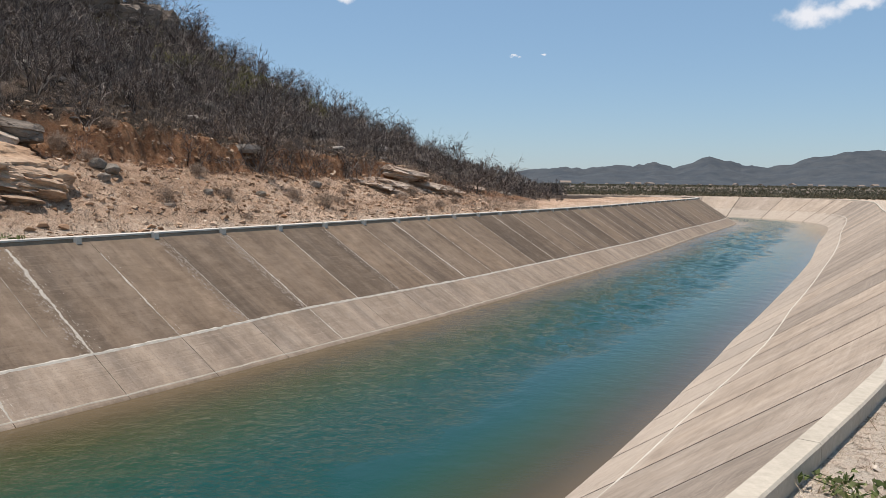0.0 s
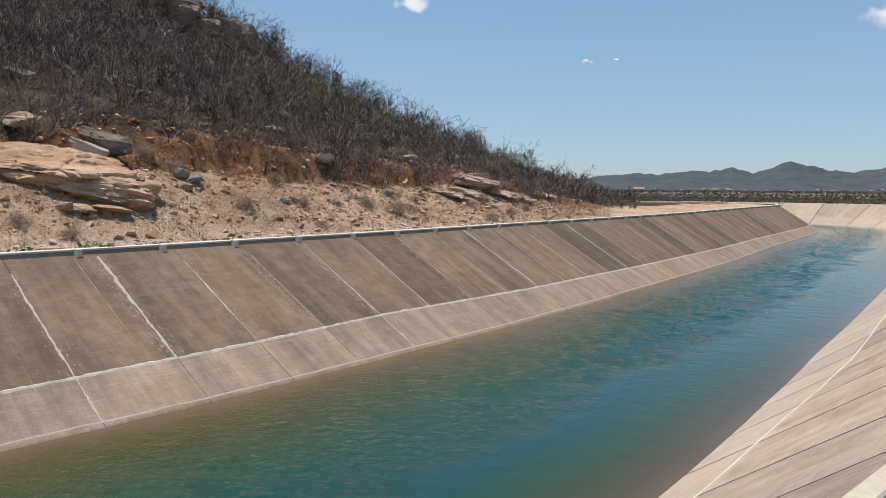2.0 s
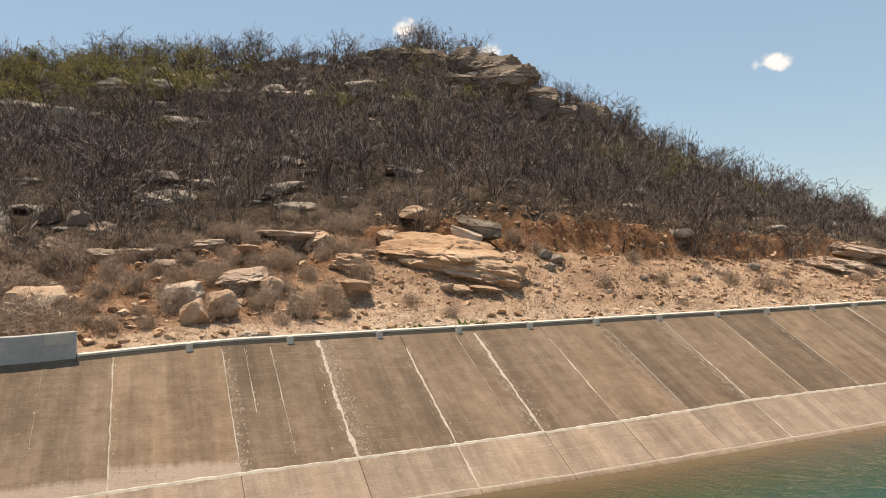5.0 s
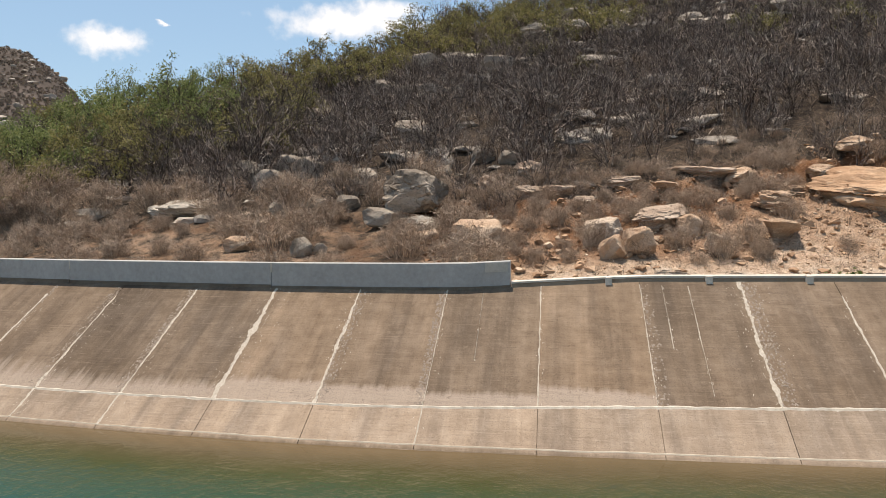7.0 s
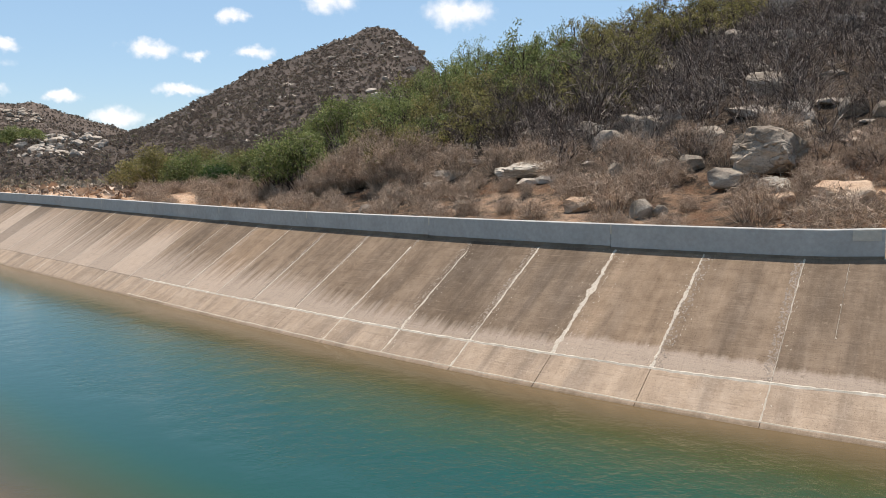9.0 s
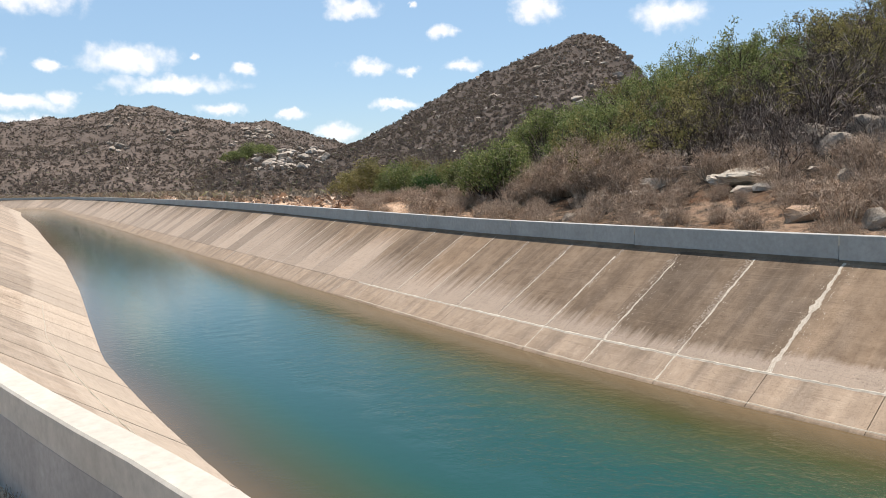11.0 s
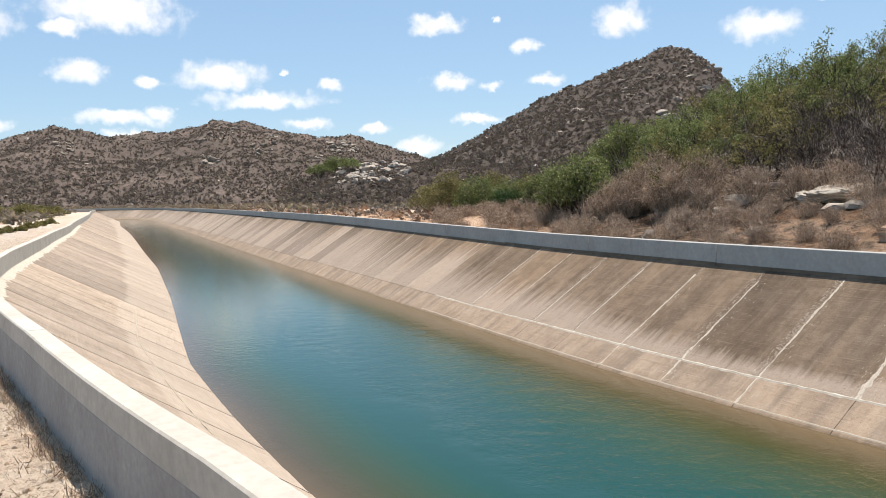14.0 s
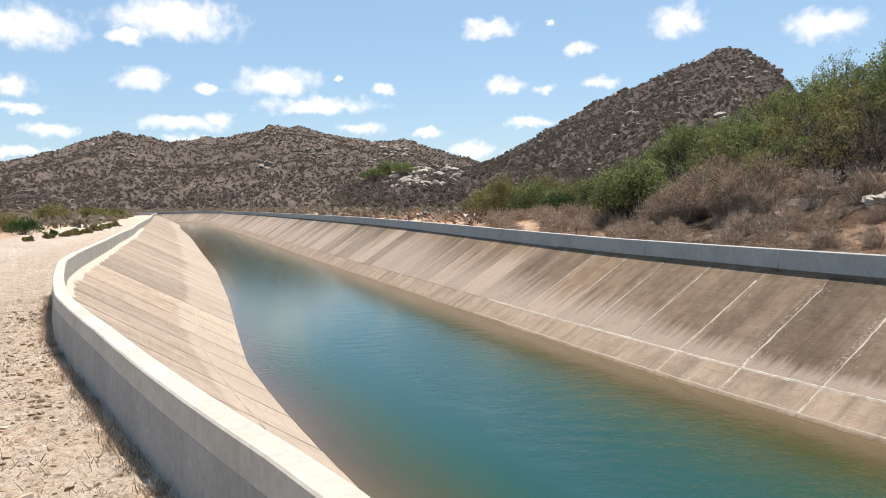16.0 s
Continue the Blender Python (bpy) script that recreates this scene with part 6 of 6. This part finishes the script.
def on_grid(grid, rng, n, front=True):
    """Random points on the side of a hill that faces the canal."""
    k = rng.uniform(0.5, 21 if front else 39, n)
    j = rng.uniform(0, grid.shape[1] - 1.001, n)
    a, b = k.astype(int), j.astype(int)
    fa, fb = (k - a)[:, None], (j - b)[:, None]
    return (grid[a, b] * (1 - fa) + grid[a + 1, b] * fa) * (1 - fb) + (grid[a, b + 1] * (1 - fa) + grid[a + 1, b + 1] * fa) * fb


drng = np.random.default_rng(9)
hill_2 = far_hill("hill_beyond", "rocky scrub-covered hill beyond the canal", [60, 72, 82, 88, 90.5, 92.2, 93.5, 96.6, 100.6, 104.7, 108, 111, 116, 122], [0.3, 1.2, 3.4, 6.0, 9.2, 10.3, 10.4, 9.5, 7.9, 6.0, 4.5, 3.2, 1.4, 0.1], 340, 190, M_FARSOIL, 0.35, 3.0, 4.0)
tufts("hill_scrub", "grey-brown scrub on the hill beyond", on_grid(hill_2, drng, 24000), (0.5, 1.7), M_FARVEG, 51, n=14)
hill_3 = far_hill("hill_range", "long scrub-covered rocky hill range", [104, 111.8, 115, 118.9, 122, 124, 126.4, 128, 130, 133, 136.6, 138.5, 141, 144, 150, 160, 175], [1.4, 3.2, 4.2, 4.8, 5.3, 5.7, 6.0, 5.5, 4.8, 4.5, 5.4, 4.8, 3.9, 3.3, 2.3, 1.3, 0.3], 640, 330, M_RANGE, 0.35, 5.0, 8.0)
tufts("hill_scrub", "grey-brown scrub on the hill range", on_grid(hill_3, drng, 36000), (0.6, 2.0), M_FARVEG, 52, n=8)
knoll = far_hill("knoll", "low rocky knoll with pale boulders", [98, 104, 109, 112.5, 114, 115.6, 117, 119, 122], [1.6, 2.4, 2.9, 3.0, 3.0, 2.9, 2.8, 2.3, 1.0], 205, 60, M_FARSOIL, 0.4, 8.0, 1.2)
tufts("hill_scrub", "dry scrub on the rocky knoll", on_grid(knoll, drng, 2200), (0.7, 1.6), M_FARVEG, 53)


def rock_field(grid, n, az, el, s0, s1, meshes, label, group, flat=0.7):
    """Bare rocks on the face of a far hill, within a stretch of it."""
    done = 0
    for p in on_grid(grid, drng, 9000):
        a, e = math.degrees(math.atan2(-p[0], p[1])), math.degrees(math.atan2(p[2] - 1.6, math.hypot(p[0], p[1])))
        if done < n and az[0] < a < az[1] and el[0] < e < el[1]:
            ob = new("boulder", meshes[drng.integers(len(meshes))])
            sc = s0 + (s1 - s0) * drng.random() ** 2
            ob.matrix_basis = pose(p[0], p[1], p[2] + 0.12 * sc, drng.uniform(-15, 15), drng.uniform(-15, 15), drng.uniform(0, 360))
            ob.scale = (sc, sc * drng.uniform(0.7, 1), sc * flat * drng.uniform(0.7, 1.2))
            tagged(ob, label, "rock", group)
            done += 1


PALE = [rock_mesh("boulder", 700 + i, M_LEDGE, 0.3) for i in range(4)]
rock_field(knoll, 170, (112.4, 118.2), (1.2, 3.1), 0.9, 3.4, PALE, "pale granite boulder on the knoll", "boulders on the knoll")
for az, el, n, a, b in (((116.2, 118.2), (3.2, 4.3), 26, 3, 8), ((122.2, 123.8), (3.4, 4.2), 14, 2, 6), ((126.0, 127.4), (2.6, 3.3), 12, 2, 6), ((124.6, 127.2), (4.3, 5.3), 16, 2, 6), ((135.4, 136.6), (3.2, 4.2), 18, 2, 6), ((118.4, 121.0), (2.6, 3.2), 10, 2, 5)):
    rock_field(hill_3, n, az, el, a, b, PALE + GSLAB, "pale bare rock on the hill range", "rock faces on far hills", 0.55)
rock_field(hill_2, 22, (90, 97), (4.5, 8.5), 2, 6, GSLAB + PALE, "pale bare rock face on the hill beyond", "rock faces on far hills", 0.5)
rock_field(hill_2, 55, (88, 93.8), (6.0, 10.4), 1.0, 3.2, GSLAB + PALE, "pale bare rock near the summit of the hill beyond", "rock faces on far hills", 0.6)
rock_field(hill_2, 14, (88, 112), (3.0, 11), 1.5, 4.5, GSLAB, "weathered rock face on the hill beyond", "rock faces on far hills", 0.5)
for p in on_grid(knoll, drng, 4000):
    a, e = math.degrees(math.atan2(-p[0], p[1])), math.degrees(math.atan2(p[2] - 1.6, math.hypot(p[0], p[1])))
    if 116.4 < a < 120.2 and 1.6 < e < 2.9 and drng.random() < 0.11:
        w = drng.uniform(3.0, 5.5)
        ob = dome_bush("green_tree", trng, w, w * 0.8, M_LEAF, 40, 30, 0.16, 0.2)
        ob.matrix_basis = pose(p[0], p[1], p[2] - 0.2)
        tagged(ob, "rounded olive-green tree on the knoll", "tree", "trees on the knoll")


def far_stones(name, label, grid, n, s0, s1, seed):
    """Small bare rocks over a far hillside."""
    rng = np.random.default_rng(seed)
    shapes = []
    for i in range(6):
        bm = bmesh.new()
        for k in range(9):
            p = rng.normal(size=3)
            bm.verts.new(p / np.linalg.norm(p) * np.array([0.6, 0.5, 0.35]))
        bmesh.ops.convex_hull(bm, input=bm.verts)
        bmesh.ops.triangulate(bm, faces=bm.faces)
        bm.verts.index_update()
        shapes.append((np.array([tuple(v.co) for v in bm.verts]), np.array([[v.index for v in f.verts] for f in bm.faces])))
        bm.free()
    pts = on_grid(grid, rng, n)
    keep = value_noise(pts[:, 0] * 0.06, pts[:, 1] * 0.06, seed) + 0.6 * rng.random(n) > 0.25
    places = [(rng.integers(6), *p, rng.uniform(0, 6.28), s0 + (s1 - s0) * rng.random() ** 3) for p in pts[keep]]
    tagged(new(name, joined_scatter(name, shapes, places, [M_LEDGE])), label, "stones", kind="stuff")


far_stones("hill_stones", "bare rocks on the hill beyond", hill_2, 1800, 0.7, 3.2, 71)
far_stones("hill_stones", "bare rocks on the hill range", hill_3, 420, 1.0, 4.5, 72)
far_hill("mountains", "mountains beyond the plain, tinted blue-grey for haze", [-60, -45, -34, -27.5, -26, -24.5, -22.5, -20, -18.2, -17.2, -16, -14.9, -13.7, -12.3, -10.5, -8.6, -7.0, -5.6, -3.1, 0, 6, 14], [0.52, 1.20, 1.55, 1.98, 2.24, 2.36, 1.98, 1.16, 1.12, 1.55, 1.94, 1.63, 1.20, 1.55, 1.29, 1.29, 0.95, 1.16, 0.77, 0.52, 0.34, 0.17], 1500, 500, M_FARBLUE, 0.2, 4.0, 15.0)

# plain scrub: valley floor by the canal, and the plain below the mountains


def plain_points(rng, n, az, r):
    a, q = rng.uniform(*az, n), np.sqrt(rng.uniform(r[0] ** 2, r[1] ** 2, n))
    x, y = -np.sin(np.radians(a)) * q, np.cos(np.radians(a)) * q
    e, side = edge_distance(x, y)
    ok = e > 4.0
    return np.column_stack([x[ok], y[ok], terrain(x[ok], y[ok])])


M_VALLEY = plant_material("valley brush", [(0.0, (0.13, 0.108, 0.085)), (0.5, (0.2, 0.166, 0.128)), (0.85, (0.27, 0.225, 0.17)), (1.0, (0.2, 0.2, 0.11))], 0.8, True, 0.35)
M_PLAIN = plant_material("trees on the plain", [(0.0, (0.07, 0.07, 0.045)), (0.5, (0.12, 0.11, 0.07)), (1.0, (0.2, 0.165, 0.12))], 0.8, True, 0.3)
tufts("valley_scrub", "brown and grey scrub on the valley floor", plain_points(drng, 9000, (102, 146), (75, 330)), (0.35, 1.5), M_VALLEY, 61)
tufts("valley_scrub", "dry brown brush beyond the far parapet", plain_points(drng, 900, (104, 126), (40, 120)), (0.3, 1.0), M_DRY, 62)
tufts("plain_scrub", "dark green-brown scrub beyond the canal bend", plain_points(drng, 3600, (-42, 4), (112, 260)), (0.2, 0.6), M_PLAIN, 63)
tufts("plain_scrub", "scattered trees on the plain", plain_points(drng, 4600, (-42, 4), (240, 1000)), (0.5, 2.0), M_PLAIN, 64)
tufts("plain_scrub", "dark hedge of brush behind the far canal crest", plain_points(drng, 8000, (-42, -6), (96, 128)), (0.25, 0.55), M_PLAIN, 65, n=7)
FIELD = [(137.2, 90), (139.8, 84), (141.8, 95), (143.2, 88), (145.0, 80)]
scatter_trees(lambda k: leafy_plant("green_bush", trng, 2.2, 1.0, 5, M_BARK, M_OLIVE, 14, 0.2, 0.07, 3, 3, 0.05), 2, [polar(*p) for p in FIELD], "olive-green bush on the dry field beside the road", "bush", "field bushes", 0.3, 0.45)


for az, r, w, h, leaf, word in ((142.6, 60, 2.2, 1.2, M_DEEP, "dense dark green bush beside the dry field"), (143.6, 68, 2.8, 1.4, M_OLIVE, "olive-green spreading bush beyond the road"), (145.4, 60, 2.4, 1.4, M_OLIVE, "olive-green spreading bush beyond the road"), (138.6, 110, 3.4, 2.0, M_OLIVE, "low olive-green bush along the field edge"), (137.6, 120, 3.0, 1.8, M_OLIVE, "low olive-green bush along the field edge"), (140.9, 105, 4.0, 2.4, M_OLIVE, "low olive-green bush along the field edge"), (136.9, 135, 3.0, 1.6, M_OLIVE, "low olive-green bush along the field edge")):
    place_bush(az, r, w, h, leaf, word, open_foot=0.05)
for az, r, w, h in ((141.3, 50, 0.6, 0.5), (140.9, 51.5, 0.5, 0.6), (142.4, 47, 0.5, 0.35), (139.6, 56, 0.9, 0.5), (138.9, 60, 0.9, 0.45), (138.3, 66, 1.0, 0.5), (137.7, 72, 1.0, 0.5), (137.1, 80, 1.1, 0.5), (140.2, 54, 0.7, 0.4)):
    place_bush(az, r, w, h, M_DEEP if h > 0.55 else M_OLIVE, "small dark green shrub on the road shoulder", "green_shrub", 0.05)


def house(k):
    thing = new("house")
    w, d, h = drng.uniform(6, 11), drng.uniform(5, 8), drng.uniform(2.8, 3.4)
    bm = bmesh.new()
    bmesh.ops.create_cube(bm, size=1, matrix=Matrix.Translation((0, 0, h / 2)) @ Matrix.Diagonal((w, d, h, 1)))
    part("wall", bm_mesh("wall", bm, M_HOUSE), thing)
    bm = bmesh.new()
    pts = [(-w / 2 - 0.4, -d / 2 - 0.4, h), (w / 2 + 0.4, -d / 2 - 0.4, h), (w / 2 + 0.4, d / 2 + 0.4, h), (-w / 2 - 0.4, d / 2 + 0.4, h), (-w / 2 - 0.4, 0, h + 1.5), (w / 2 + 0.4, 0, h + 1.5)]
    vs = [bm.verts.new(p) for p in pts]
    for f in ((0, 1, 5, 4), (2, 3, 4, 5), (1, 2, 5), (3, 0, 4), (3, 2, 1, 0)):
        bm.faces.new([vs[i] for i in f])
    part("roof", bm_mesh("roof", bm, M_ROOF), thing)
    for x in (-w * 0.28, w * 0.28):
        bm = bmesh.new()
        bmesh.ops.create_cube(bm, size=1, matrix=Matrix.Translation((x, -d / 2 - 0.02, 1.5)) @ Matrix.Diagonal((1.1, 0.08, 1.1, 1)))
        part("window", bm_mesh("window", bm, M_PANE), thing)
    return thing


M_HOUSE = simple("weathered plaster", (0.38, 0.345, 0.3), (0.5, 0.455, 0.4), 0.8)
M_ROOF = simple("clay roof tiles", (0.24, 0.18, 0.14), (0.34, 0.265, 0.21), 1.5)
M_PANE = simple("dark window", (0.03, 0.035, 0.04), (0.05, 0.055, 0.06), 1.0, 0.2)
HOUSES = [(-6.0, 420), (-7.3, 640), (-10.5, 720), (-12.0, 610), (-14.5, 820), (-17.8, 640), (-19.4, 760), (-21.4, 560), (-20.9, 880), (-23.2, 690), (-24.6, 800), (-26.3, 600), (-16.2, 900), (-9.0, 880), (-22.5, 920), (-25.5, 720), (-18.6, 930), (-13.2, 940), (-11.2, 900), (-15.4, 720)]
scatter_trees(house, 3, [polar(*p) for p in HOUSES], "small pale house with a clay roof on the plain", "house", "houses on the plain", 0.45, 0.75)

# ------------------------------------------------------------------ lining of the banks
build_lining()
